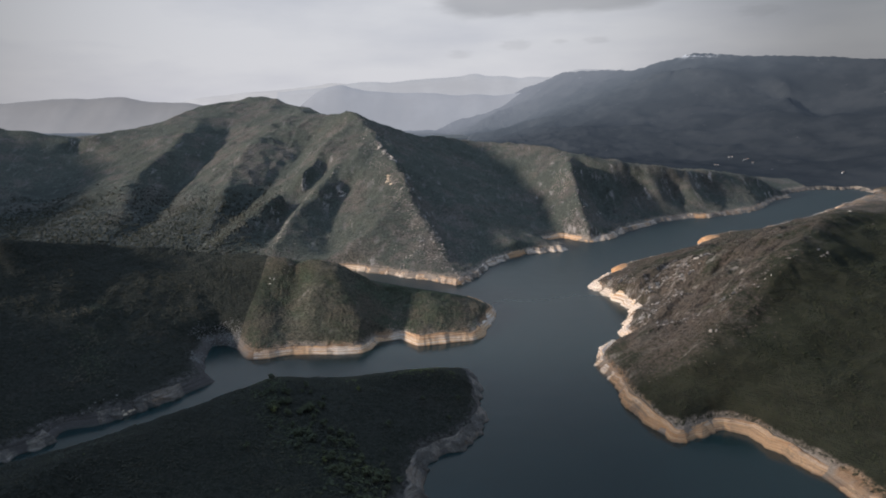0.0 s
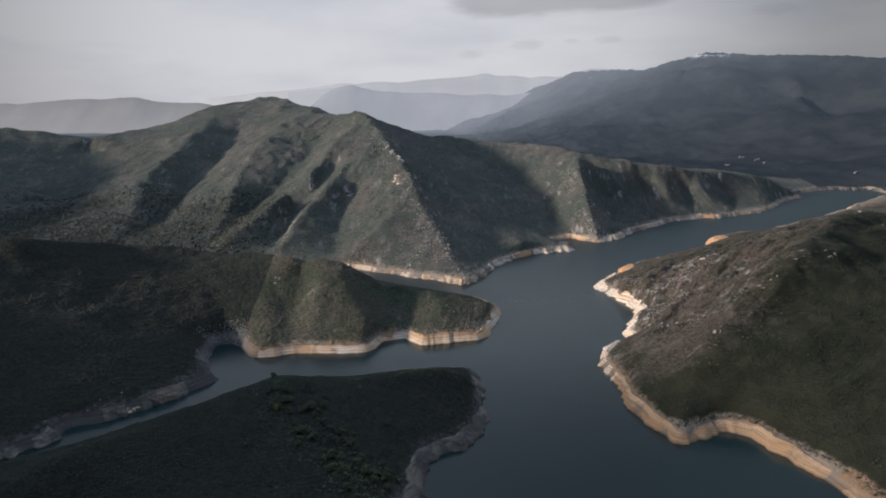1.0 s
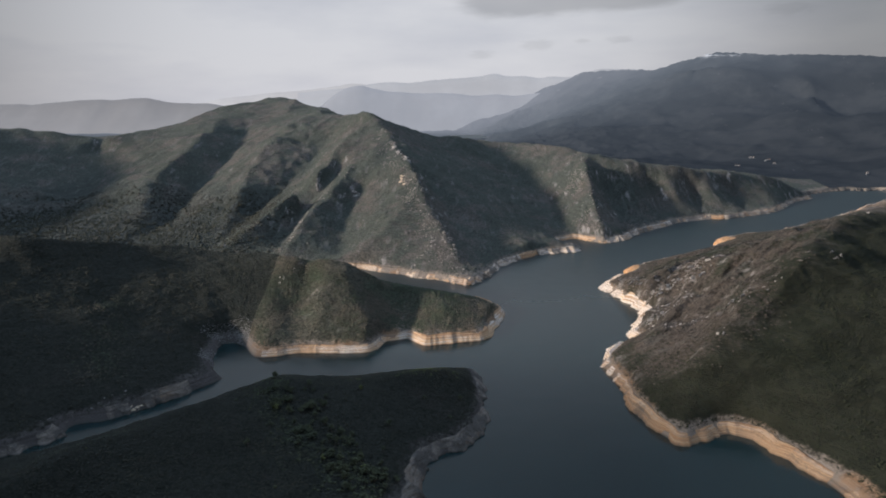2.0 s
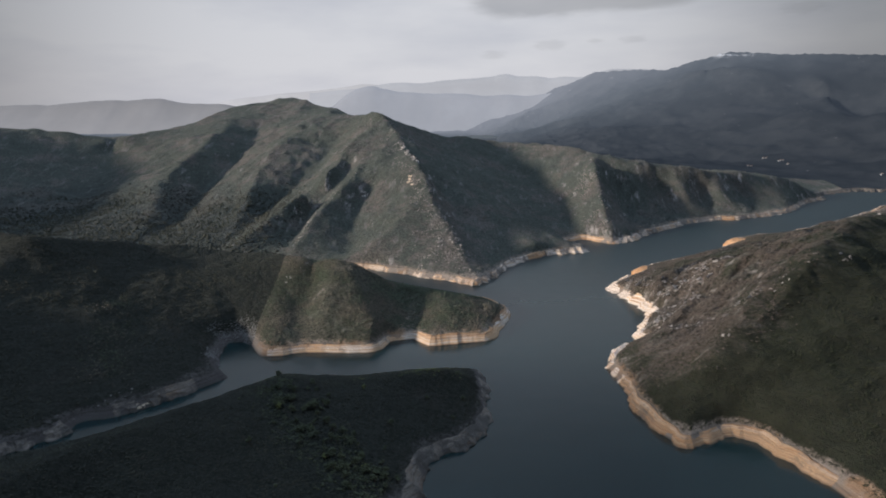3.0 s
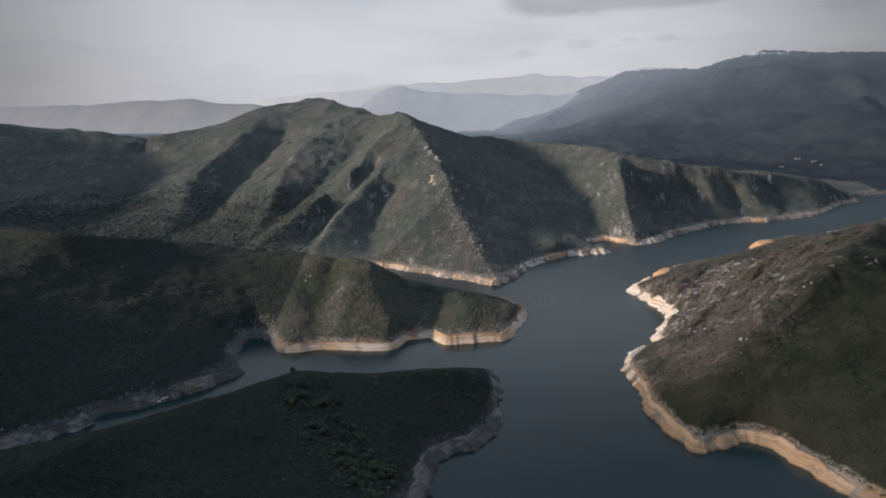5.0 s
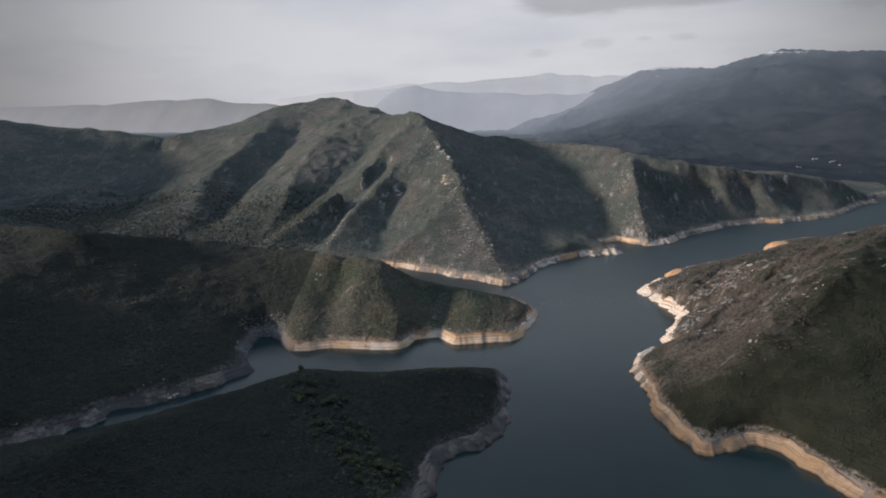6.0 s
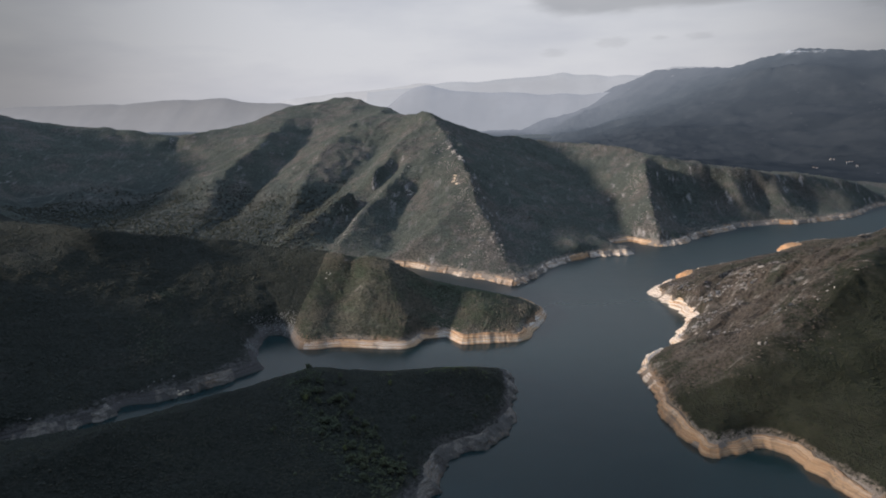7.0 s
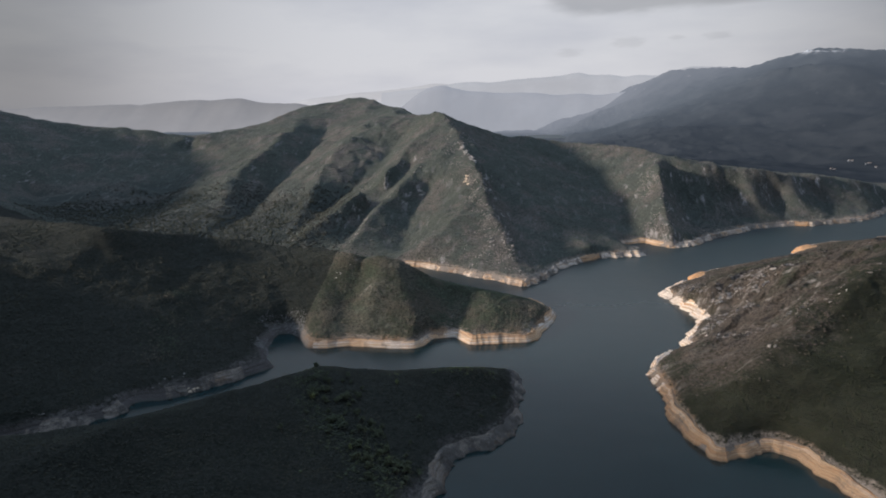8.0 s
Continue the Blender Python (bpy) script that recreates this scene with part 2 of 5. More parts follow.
def shore_material(name, ochres, pale, drab, worn=0.5):
    """One bed of the bare shore: limestone, ochre clay and dried mud in level bands."""
    n = Nodes(name)
    info = n.t.nodes.new("ShaderNodeObjectInfo")
    z = n.height()
    bands = n.noise(0.05, 7, 0.8, stretch=(0.15, 0.15, 26.0))
    blot = n.noise(0.02, 5, 0.6)
    fine = n.noise(0.05, 5, 0.75, stretch=(0.1, 0.1, 60.0))
    stone = n.ramp(bands, (0.3, (0.15, 0.125, 0.105)), (0.43, (0.37, 0.31, 0.26)), (0.5, (0.62, 0.53, 0.45)), (0.57, (0.44, 0.365, 0.30)), (0.68, (0.22, 0.18, 0.15)))
    clay = n.ramp(bands, (0.3, (0.17, 0.085, 0.042)), (0.46, (0.42, 0.235, 0.12)), (0.55, (0.55, 0.38, 0.235)), (0.68, (0.25, 0.14, 0.075)))
    col = n.mix(n.span(n.math("ADD", blot, n.math("MULTIPLY", info.outputs["Random"], 0.16)), 1.02 - ochres, 1.14 - ochres), stone, clay)
    col = n.mix(n.span(fine, 0.5, 0.6, 0.0, 0.65), col, (0.17, 0.13, 0.10))
    col = n.mix(n.math("MULTIPLY", n.span(info.outputs["Random"], 0.45, 0.95, 0.0, 0.8), n.span(n.noise(0.03, 4), 0.35, 0.6)), col, (0.21, 0.155, 0.115))
    col = n.mix(n.math("MULTIPLY", n.span(info.outputs["Random"], 0.0, 0.3, 0.6, 0.0), n.span(n.noise(0.04, 4), 0.4, 0.6)), col, (0.62, 0.54, 0.45))
    col = n.mix(n.span(n.noise(0.09, 8, 0.8, stretch=(1.0, 1.0, 3.0)), 0.54, 0.66, 0.0, 0.45), col, (0.16, 0.135, 0.115))
    col = n.mix(n.span(n.noise(0.035, 7, 0.75), 0.66 - worn * 0.2, 0.74 - worn * 0.2, 0.0, min(1.0, worn * 1.2)), col, (0.13, 0.115, 0.10))
    col = n.mix(n.span(z, 0.1, 1.0, 0.75, 0.0), col, (0.07, 0.062, 0.053))
    col = n.mix(drab, col, (0.20, 0.19, 0.18))
    col = n.mix(1.0, col, (pale, pale, pale), "MULTIPLY")
    bump = n.math("ADD", n.math("MULTIPLY", n.noise(0.5, 8, 0.8), 1.6), n.math("MULTIPLY", bands, 1.2))
    return n.done(col, 0.92, bump, 1.0, 0.15)


def hazy_slope_material(name, dark, light, glow):
    """Wooded mountains beyond the head of the lake, with haze painted in as emission."""
    n = Nodes(name)
    col = n.mix(n.span(n.noise(0.006, 6, 0.65), 0.4, 0.62), dark, light)
    col = n.mix(n.span(n.noise(0.02, 7, 0.75), 0.64, 0.74), col, (0.17, 0.165, 0.17))
    snow = n.mix(n.span(n.noise(0.012, 8, 0.8), 0.52, 0.6), col, (0.55, 0.57, 0.6))
    col = n.mix(n.span(n.height(), 405, 450), col, snow)
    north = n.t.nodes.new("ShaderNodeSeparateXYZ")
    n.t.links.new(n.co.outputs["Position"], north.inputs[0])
    # Haze put in as a glow that strengthens with distance north.
    haze_glow = n.ramp(n.span(north.outputs["Y"], 1700, 4300), *glow)
    return n.done(col, 1.0, None, 1.0, 0.0, Emission_Color=haze_glow, Emission_Strength=0.64)


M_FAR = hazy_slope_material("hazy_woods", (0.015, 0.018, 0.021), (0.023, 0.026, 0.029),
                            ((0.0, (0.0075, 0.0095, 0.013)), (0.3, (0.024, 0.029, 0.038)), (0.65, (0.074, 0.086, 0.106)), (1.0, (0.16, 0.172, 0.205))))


def water_material():
    n = Nodes("lake_water")
    ripples = n.math("ADD", n.math("MULTIPLY", n.noise(0.9, 4, 0.6), 0.05), n.math("MULTIPLY", n.noise(0.05, 4, 0.6), 0.25))
    col = n.mix(n.span(n.noise(0.006, 4), 0.4, 0.65), (0.004, 0.014, 0.0155), (0.005, 0.017, 0.019))
    place = n.t.nodes.new("ShaderNodeSeparateXYZ")
    n.t.links.new(n.co.outputs["Position"], place.inputs[0])
    # sheltered and smooth under the near slopes, ruffled by the wind on the open lake
    wind = n.math("ADD", place.outputs["Y"], n.math("MULTIPLY", n.noise(0.006, 5, 0.65, stretch=(1.0, 0.35, 1.0)), 260.0))
    gloss = n.span(wind, 500, 1150, 0.15, 0.42)
    return n.done(col, gloss, ripples, 1.0, 0.5, IOR=1.52)


M_WATER = water_material()

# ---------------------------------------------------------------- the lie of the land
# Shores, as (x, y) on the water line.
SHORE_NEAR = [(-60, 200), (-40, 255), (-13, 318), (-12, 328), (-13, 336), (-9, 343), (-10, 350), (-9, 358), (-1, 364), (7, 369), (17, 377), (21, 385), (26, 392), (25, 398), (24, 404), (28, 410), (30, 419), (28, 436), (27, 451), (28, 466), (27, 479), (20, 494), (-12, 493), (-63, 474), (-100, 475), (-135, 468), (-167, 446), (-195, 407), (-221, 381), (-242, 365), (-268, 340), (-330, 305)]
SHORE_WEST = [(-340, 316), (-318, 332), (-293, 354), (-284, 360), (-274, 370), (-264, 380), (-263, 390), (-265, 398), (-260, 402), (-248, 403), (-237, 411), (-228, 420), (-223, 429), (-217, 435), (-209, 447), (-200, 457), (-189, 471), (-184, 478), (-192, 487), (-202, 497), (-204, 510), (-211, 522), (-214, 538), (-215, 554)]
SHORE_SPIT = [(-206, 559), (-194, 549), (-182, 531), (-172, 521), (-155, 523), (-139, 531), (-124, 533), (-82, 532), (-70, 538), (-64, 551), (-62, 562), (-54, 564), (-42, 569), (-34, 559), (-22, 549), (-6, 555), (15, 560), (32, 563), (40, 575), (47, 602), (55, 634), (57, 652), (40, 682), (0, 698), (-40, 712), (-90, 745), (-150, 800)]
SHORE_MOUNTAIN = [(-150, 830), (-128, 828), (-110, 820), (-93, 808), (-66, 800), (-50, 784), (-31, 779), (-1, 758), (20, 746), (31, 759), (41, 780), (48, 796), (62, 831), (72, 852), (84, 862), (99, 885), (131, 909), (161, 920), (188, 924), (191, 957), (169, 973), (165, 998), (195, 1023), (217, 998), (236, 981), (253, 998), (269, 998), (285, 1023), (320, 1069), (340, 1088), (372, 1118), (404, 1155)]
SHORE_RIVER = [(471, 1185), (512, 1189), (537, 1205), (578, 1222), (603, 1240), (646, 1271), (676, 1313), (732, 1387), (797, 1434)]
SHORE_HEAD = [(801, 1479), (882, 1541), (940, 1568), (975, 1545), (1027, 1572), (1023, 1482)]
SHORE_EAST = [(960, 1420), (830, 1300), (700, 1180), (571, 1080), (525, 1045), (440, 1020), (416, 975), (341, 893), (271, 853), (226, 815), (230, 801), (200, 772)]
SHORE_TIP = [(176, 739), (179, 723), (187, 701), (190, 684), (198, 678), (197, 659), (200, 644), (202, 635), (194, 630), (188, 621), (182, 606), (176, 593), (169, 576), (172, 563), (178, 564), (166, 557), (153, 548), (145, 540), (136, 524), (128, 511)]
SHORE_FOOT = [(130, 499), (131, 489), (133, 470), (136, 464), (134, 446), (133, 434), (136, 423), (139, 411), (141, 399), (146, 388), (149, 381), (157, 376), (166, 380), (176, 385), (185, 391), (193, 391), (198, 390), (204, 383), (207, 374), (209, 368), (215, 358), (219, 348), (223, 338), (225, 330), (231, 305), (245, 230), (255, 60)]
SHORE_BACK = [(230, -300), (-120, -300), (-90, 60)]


def rounded(line):
    """The same water line with its corners worn off."""
    for _ in range(1):
        out = [line[0]]
        for a, b in zip(line, line[1:]):
            out += [(a[0] * 0.78 + b[0] * 0.22, a[1] * 0.78 + b[1] * 0.22), (a[0] * 0.22 + b[0] * 0.78, a[1] * 0.22 + b[1] * 0.78)]
        line = out + [line[-1]]
    return line


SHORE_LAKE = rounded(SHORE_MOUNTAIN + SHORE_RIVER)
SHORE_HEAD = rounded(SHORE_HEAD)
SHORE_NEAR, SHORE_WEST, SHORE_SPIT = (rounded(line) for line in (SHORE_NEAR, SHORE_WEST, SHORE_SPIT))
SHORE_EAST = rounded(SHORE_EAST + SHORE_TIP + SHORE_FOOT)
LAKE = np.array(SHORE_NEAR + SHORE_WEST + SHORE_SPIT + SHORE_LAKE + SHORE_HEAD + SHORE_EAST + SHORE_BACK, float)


# Crests, spurs and gullies, as (x, y, z).
LINES = {
    "main_spur": [(-190, 1420, 206), (-157, 1328, 177), (-130, 1244, 157), (-107, 1165, 139), (-82, 1086, 124), (-60, 1017, 111), (-55, 982, 94), (-44, 940, 76), (-23, 895, 58), (-15, 866, 48), (-6, 839, 35), (6, 799, 17), (18, 769, 8)],
    "main_crest_east": [(-190, 1420, 206), (-143, 1450, 173), (-104, 1490, 160), (-62, 1510, 150), (-9, 1550, 140), (44, 1584, 133), (119, 1560, 126), (198, 1480, 122), (257, 1400, 119), (296, 1290, 109), (362, 1280, 100), (486, 1305, 82), (644, 1395, 66), (728, 1436, 42), (782, 1445, 9)],
    "main_crest_west": [(-193, 1420, 205), (-281, 1600, 191), (-389, 1850, 212), (-567, 2049, 247), (-662, 2000, 235), (-730, 1900, 212), (-736, 1750, 181), (-797, 1650, 159), (-859, 1550, 148), (-939, 1550, 156), (-1160, 1500, 179), (-1307, 1500, 202), (-1450, 1500, 230), (-2000, 1450, 260)],
    "spur_b": [(-195, 1391, 187), (-223, 1294, 155), (-233, 1224, 135), (-235, 1133, 114), (-247, 1044, 93), (-279, 985, 70), (-297, 953, 54), (-306, 910, 42), (-317, 881, 32), (-326, 857, 24)],
    "spur_b2": [(-189, 1285, 158), (-190, 1168, 123), (-189, 1092, 105), (-199, 1035, 91), (-217, 998, 74), (-230, 939, 52), (-232, 898, 39), (-236, 861, 25)],
    "spur_c": [(-348, 1700, 205), (-386, 1600, 190), (-402, 1500, 170), (-410, 1400, 145), (-407, 1290, 117), (-401, 1200, 92), (-391, 1120, 67), (-376, 1040, 45), (-365, 970, 29), (-356, 895, 14)],
    "spur_d": [(-691, 1850, 201), (-617, 1620, 172), (-599, 1450, 139), (-596, 1340, 112), (-599, 1255, 89), (-597, 1200, 75), (-566, 1130, 56), (-544, 1065, 38), (-532, 1000, 26), (-526, 940, 14)],
    "gully_bc": [(-289, 1438, 146), (-297, 1368, 122), (-298, 1264, 94), (-312, 1196, 70), (-343, 1144, 49), (-348, 1072, 37), (-350, 990, 28), (-351, 910, 18)],
    "gully_cd": [(-543, 1700, 164), (-553, 1590, 133), (-527, 1390, 87), (-539, 1290, 59), (-531, 1185, 37), (-501, 1085, 24), (-498, 1000, 17), (-517, 915, 11)],
    "gully_ab": [(-156, 1066, 84), (-171, 1039, 66), (-175, 984, 44), (-169, 929, 28), (-163, 871, 11)],
    "second_spur": [(260, 1395, 112), (246, 1225, 107), (241, 1160, 90), (237, 1110, 71), (236, 1068, 55), (237, 1030, 37), (237, 1003, 22), (236, 985, 8)],
    "gully_a2": [(59, 1560, 121), (90, 1480, 97), (123, 1390, 74), (154, 1290, 51), (173, 1190, 34), (171, 1110, 19), (175, 1040, 9)],
    "spur_a2": [(-30, 1103, 90), (-5, 1055, 75), (31, 1013, 57), (67, 968, 36), (98, 917, 22), (130, 900, 13)],
    "west_crest": [(-700, 650, 98), (-556, 640, 98), (-428, 600, 94), (-399, 640, 82), (-362, 680, 71), (-310, 700, 61), (-246, 700, 54)],
    "west_spur": [(-362, 680, 71), (-311, 540, 38), (-270, 450, 22)],
    "west_spur_b": [(-500, 620, 96), (-420, 480, 60), (-350, 380, 25)],
    "valley_west": [(-1000, 1150, 48), (-740, 960, 22), (-580, 890, 11), (-420, 855, 10), (-300, 835, 8), (-170, 832, 7)],
    "spit_crest": [(-246, 700, 55), (-217, 680, 59), (-197, 668, 62), (-167, 652, 61), (-135, 648, 60), (-115, 645, 60), (-102, 650, 53), (-84, 655, 41), (-56, 658, 30), (-19, 655, 22), (7, 648, 18), (29, 640, 13), (37, 626, 14)],
    "spit_spur": [(-115, 644, 60), (-108, 622, 47), (-98, 598, 35), (-85, 575, 27), (-73, 552, 17), (-70, 543, 10)],
    "spit_spur_b": [(-196, 667, 61), (-187, 638, 45), (-179, 595, 31), (-170, 560, 19), (-161, 535, 11)],
    "spit_gully": [(-80, 672, 33), (-65, 655, 22), (-55, 625, 13), (-52, 596, 8), (-53, 572, 8)],
    "spit_gully_b": [(-158, 655, 50), (-149, 630, 37), (-148, 592, 23), (-145, 565, 15), (-141, 542, 8)],
    "near_crest": [(21, 455, 11), (13, 446, 17), (0, 440, 27), (-13, 437, 28), (-38, 432, 27), (-59, 436, 21), (-85, 436, 18), (-108, 428, 26), (-125, 412, 31), (-139, 385, 35), (-144, 368, 38), (-156, 345, 43), (-162, 330, 44), (-166, 318, 46), (-178, 300, 51), (-182, 292, 55), (-183, 284, 56), (-183, 275, 56), (-184, 265, 57), (-230, 205, 45), (-270, 150, 60)],
    "near_spur": [(-112, 410, 33), (-90, 360, 24), (-60, 310, 18)],
    "near_flank": [(-250, 140, 50), (-202, 225, 44), (-132, 265, 36), (-70, 270, 20)],
    # Unseen hill, added so its shadow covers the near headland and west hillside.
    "west_shade_hill": [(-540, -150, 225), (-490, 60, 192), (-450, 180, 182), (-480, 270, 184), (-540, 340, 140), (-580, 400, 110), (-640, 500, 98), (-700, 650, 98), (-800, 850, 100)],
    "west_shade_flank": [(-340, 170, 95), (-390, 190, 145), (-450, 180, 182)],
    "east_crest": [(428, 968, 9), (441, 905, 25), (470, 880, 39), (491, 850, 57), (504, 800, 77), (503, 745, 87), (560, 715, 80), (660, 660, 74), (1000, 500, 90)],
    "east_spur_a": [(180, 730, 11), (205, 685, 20), (223, 645, 27), (249, 640, 45), (265, 640, 57), (330, 655, 74), (410, 690, 88)],
    "east_spur_b": [(135, 500, 11), (180, 503, 31), (224, 507, 50), (240, 493, 63)],
    "east_spur_c": [(160, 392, 11), (178, 425, 26), (211, 460, 46), (240, 493, 63), (272, 515, 77), (302, 533, 89), (360, 600, 96), (440, 690, 93), (503, 745, 87)],
    "east_shelf": [(503, 745, 87), (640, 860, 66), (760, 1000, 44), (840, 1110, 26), (950, 1230, 12), (1080, 1380, 10), (1300, 1500, 80)],
    "far_crest": [(530, 4500, 295), (640, 4200, 342), (716, 3800, 388), (888, 3700, 388), (1036, 3500, 377), (1129, 3300, 419), (1244, 3200, 443), (1463, 3000, 415), (1606, 2800, 396), (1757, 2600, 370), (2200, 2200, 380)],
    "far_spur": [(1244, 3200, 443), (1000, 2899, 286), (703, 2700, 170), (435, 2500, 80)],
    "far_spur_b": [(1463, 3000, 415), (1341, 2500, 251), (1251, 2200, 134), (1111, 1900, 30)],
    "gully_bb": [(-218, 1169, 103), (-229, 1097, 80), (-244, 1064, 63), (-255, 1018, 43), (-256, 962, 28), (-250, 882, 17)],
    "gully_de": [(-895, 1680, 149), (-896, 1600, 130), (-859, 1480, 99), (-821, 1370, 67), (-784, 1270, 43), (-741, 1140, 23), (-733, 1040, 21)],
    "river_spur_a": [(299, 1280, 99), (327, 1230, 62), (351, 1180, 33), (357, 1130, 8)],
    "river_gully_a": [(270, 1260, 98), (291, 1223, 45), (299, 1156, 13), (292, 1058, 8)],
    "river_spur_b": [(401, 1290, 86), (420, 1251, 62), (427, 1213, 35), (423, 1174, 8)],
    "river_gully_b": [(375, 1280, 81), (393, 1256, 40), (391, 1206, 14), (377, 1130, 8)],
    "river_spur_c": [(484, 1310, 77), (502, 1279, 53), (512, 1247, 28), (515, 1216, 8)],
    "river_gully_c": [(454, 1290, 67), (474, 1279, 36), (477, 1246, 17), (466, 1192, 8)],
    "river_spur_d": [(589, 1370, 67), (610, 1342, 44), (620, 1314, 24), (624, 1287, 8)],
    "river_gully_d": [(549, 1330, 57), (572, 1320, 30), (575, 1292, 16), (564, 1247, 8)],
    # Crest out of view, added to throw shade on the mountain's left slopes.
    "far_shade_ridge": [(-1200, 800, 170), (-1350, 1100, 275), (-1490, 1420, 275), (-1700, 1480, 260)],
    "back_slope_west": [(-1500, 1900, 110), (-1200, 1850, 105), (-950, 1850, 105), (-850, 2050, 115)],
    "back_slope": [(-230, 1800, 120), (-120, 1750, 100), (60, 1780, 90), (250, 1650, 75)],
    "far_valley": [(950, 1750, 22), (800, 2100, 30), (500, 2200, 40), (150, 2500, 40), (100, 3200, 45), (0, 4000, 50), (-900, 4200, 60), (-1500, 3000, 60), (-1900, 4500, 70)],
    "main_rib": [(-66, 961, 85), (-78, 933, 71), (-90, 906, 58), (-103, 877, 45), (-124, 852, 31), (-143, 830, 17)],
    "main_rib_b": [(-18, 875, 49), (-31, 841, 35), (-42, 819, 22), (-56, 795, 9)],
    "terrace_d": [(-660, 1290, 86), (-672, 1250, 74), (-687, 1215, 63), (-707, 1195, 56)],
    "gully_a1": [(-46, 1103, 90), (-28, 1048, 66), (-5, 970, 44), (16, 888, 26), (35, 824, 10)],
    "gully_a3": [(51, 1170, 59), (87, 1081, 37), (122, 992, 22), (152, 943, 14)],
    "spit_face": [(-135, 647, 60), (-130, 610, 44), (-124, 570, 28), (-119, 540, 11)],
    "spit_spur_c": [(-19, 655, 23), (-10, 618, 21), (-4, 589, 16), (-4, 567, 10)],
    "east_low": [(560, 600, 66), (430, 440, 42), (350, 320, 24), (300, 200, 16), (280, 60, 12)],
    "far_west_spur": [(559, 4250, 292), (391, 3900, 209), (249, 3500, 135), (134, 3000, 65)],
    "far_front": [(979, 3050, 339), (1046, 2980, 356), (1116, 2920, 362), (1207, 2850, 349), (1280, 2750, 312), (1331, 2640, 270), (1358, 2500, 224), (1419, 2350, 160)],
}


def fbm(x, y, wave, octaves=4, gain=0.5, seed=0):
    """Smooth random relief, about -1 to 1, for arrays x, y in metres."""
    total, amp = np.zeros_like(x), 1.0
    for o in range(octaves):
        u, v = x / wave + 17.3 * (seed + o), y / wave - 9.7 * (seed + o)
        iu, iv = np.floor(u).astype(np.int64), np.floor(v).astype(np.int64)
        fu, fv = u - iu, v - iv
        su, sv = fu * fu * (3 - 2 * fu), fv * fv * (3 - 2 * fv)

        def val(a, b):
            k = (a * 374761393 + b * 668265263 + (seed * 31 + o) * 974634777) & 0xFFFFFFFF
            k = ((k ^ (k >> 13)) * 1274126177) & 0xFFFFFFFF
            return ((k ^ (k >> 16)) & 0xFFFF) / 32767.5 - 1
        total += amp * ((val(iu, iv) * (1 - su) + val(iu + 1, iv) * su) * (1 - sv) + (val(iu, iv + 1) * (1 - su) + val(iu + 1, iv + 1) * su) * sv)
        wave, amp = wave / 2.03, amp * gain
    return total


def smooth(v, lo, hi):
    k = np.clip((v - lo) / (hi - lo), 0, 1)
    return k * k * (3 - 2 * k)


def shore_distance(x, y):
    """Metres from the water line, positive on land, for flat arrays."""
    lo, hi = LAKE.min(0) - 80, LAKE.max(0) + 80
    by_lake = (x > lo[0]) & (x < hi[0]) & (y > lo[1]) & (y < hi[1])
    out = np.full(x.shape, 80.0)
    x, y = x[by_lake], y[by_lake]
    best, inside = np.full(x.shape, 1e18), np.zeros(x.shape, bool)
    for (ax, ay), (bx, by) in zip(LAKE, np.roll(LAKE, -1, 0)):
        dx, dy = bx - ax, by - ay
        k = np.clip(((x - ax) * dx + (y - ay) * dy) / (dx * dx + dy * dy), 0, 1)
        best = np.minimum(best, (x - ax - k * dx) ** 2 + (y - ay - k * dy) ** 2)
        if ay != by:
            inside ^= ((ay > y) != (by > y)) & (x < ax + (y - ay) * dx / dy)
    out[by_lake] = np.where(inside, -1, 1) * np.sqrt(best)
    return out


X0, X1, Y0, Y1 = -2600.0, 2600.0, -500.0, 4960.0


def stretch_surface():
    """A taut skin over the lines and the shore: smooth slopes between sharp crests and gullies."""
    skin = None
    for step in (104.0, 52.0, 26.0, 13.0, 6.5):
        nx, ny = int((X1 - X0) / step) + 1, int((Y1 - Y0) / step) + 1
        gx, gy = np.meshgrid(X0 + step * np.arange(nx), Y0 + step * np.arange(ny))
        fixed = (shore_distance(gx.ravel(), gy.ravel()) < 0).reshape(gx.shape)
        value = np.full(gx.shape, RING)
        for pts in LINES.values():
            for a, b in zip(pts, pts[1:]):
                for k in np.linspace(0, 1, max(2, int(math.dist(a, b) / step * 2.5))):
                    i, j = round((a[0] + (b[0] - a[0]) * k - X0) / step), round((a[1] + (b[1] - a[1]) * k - Y0) / step)
                    if 0 <= i < nx and 0 <= j < ny and not (fixed[j, i] and value[j, i] == RING):
                        fixed[j, i], value[j, i] = True, a[2] + (b[2] - a[2]) * k
        if skin is None:
            h = np.where(fixed, value, 80.0)
        else:
            h = np.where(fixed, value, sample(skin, gx, gy))
        for _ in range(260 if step > 10 else 120):
            p = np.pad(h, 1, mode="edge")
            h = np.where(fixed, value, 0.25 * (p[:-2, 1:-1] + p[2:, 1:-1] + p[1:-1, :-2] + p[1:-1, 2:]))
        if step < 40:
            rough = fbm(gx, gy, 170, 3, 0.5, 21) * 7 * smooth(h, RING, RING + 50)
            h = erode(np.where(fixed, h, h + rough if step > 20 else h), fixed, step, 12 if step > 20 else 6, 0.035 if step > 20 else 0.025)
        skin = (h, step)
    for _ in range(2):
        p = np.pad(h, 1, mode="edge")
        h = 0.5 * h + 0.125 * (p[:-2, 1:-1] + p[2:, 1:-1] + p[1:-1, :-2] + p[1:-1, 2:])
    return h, step


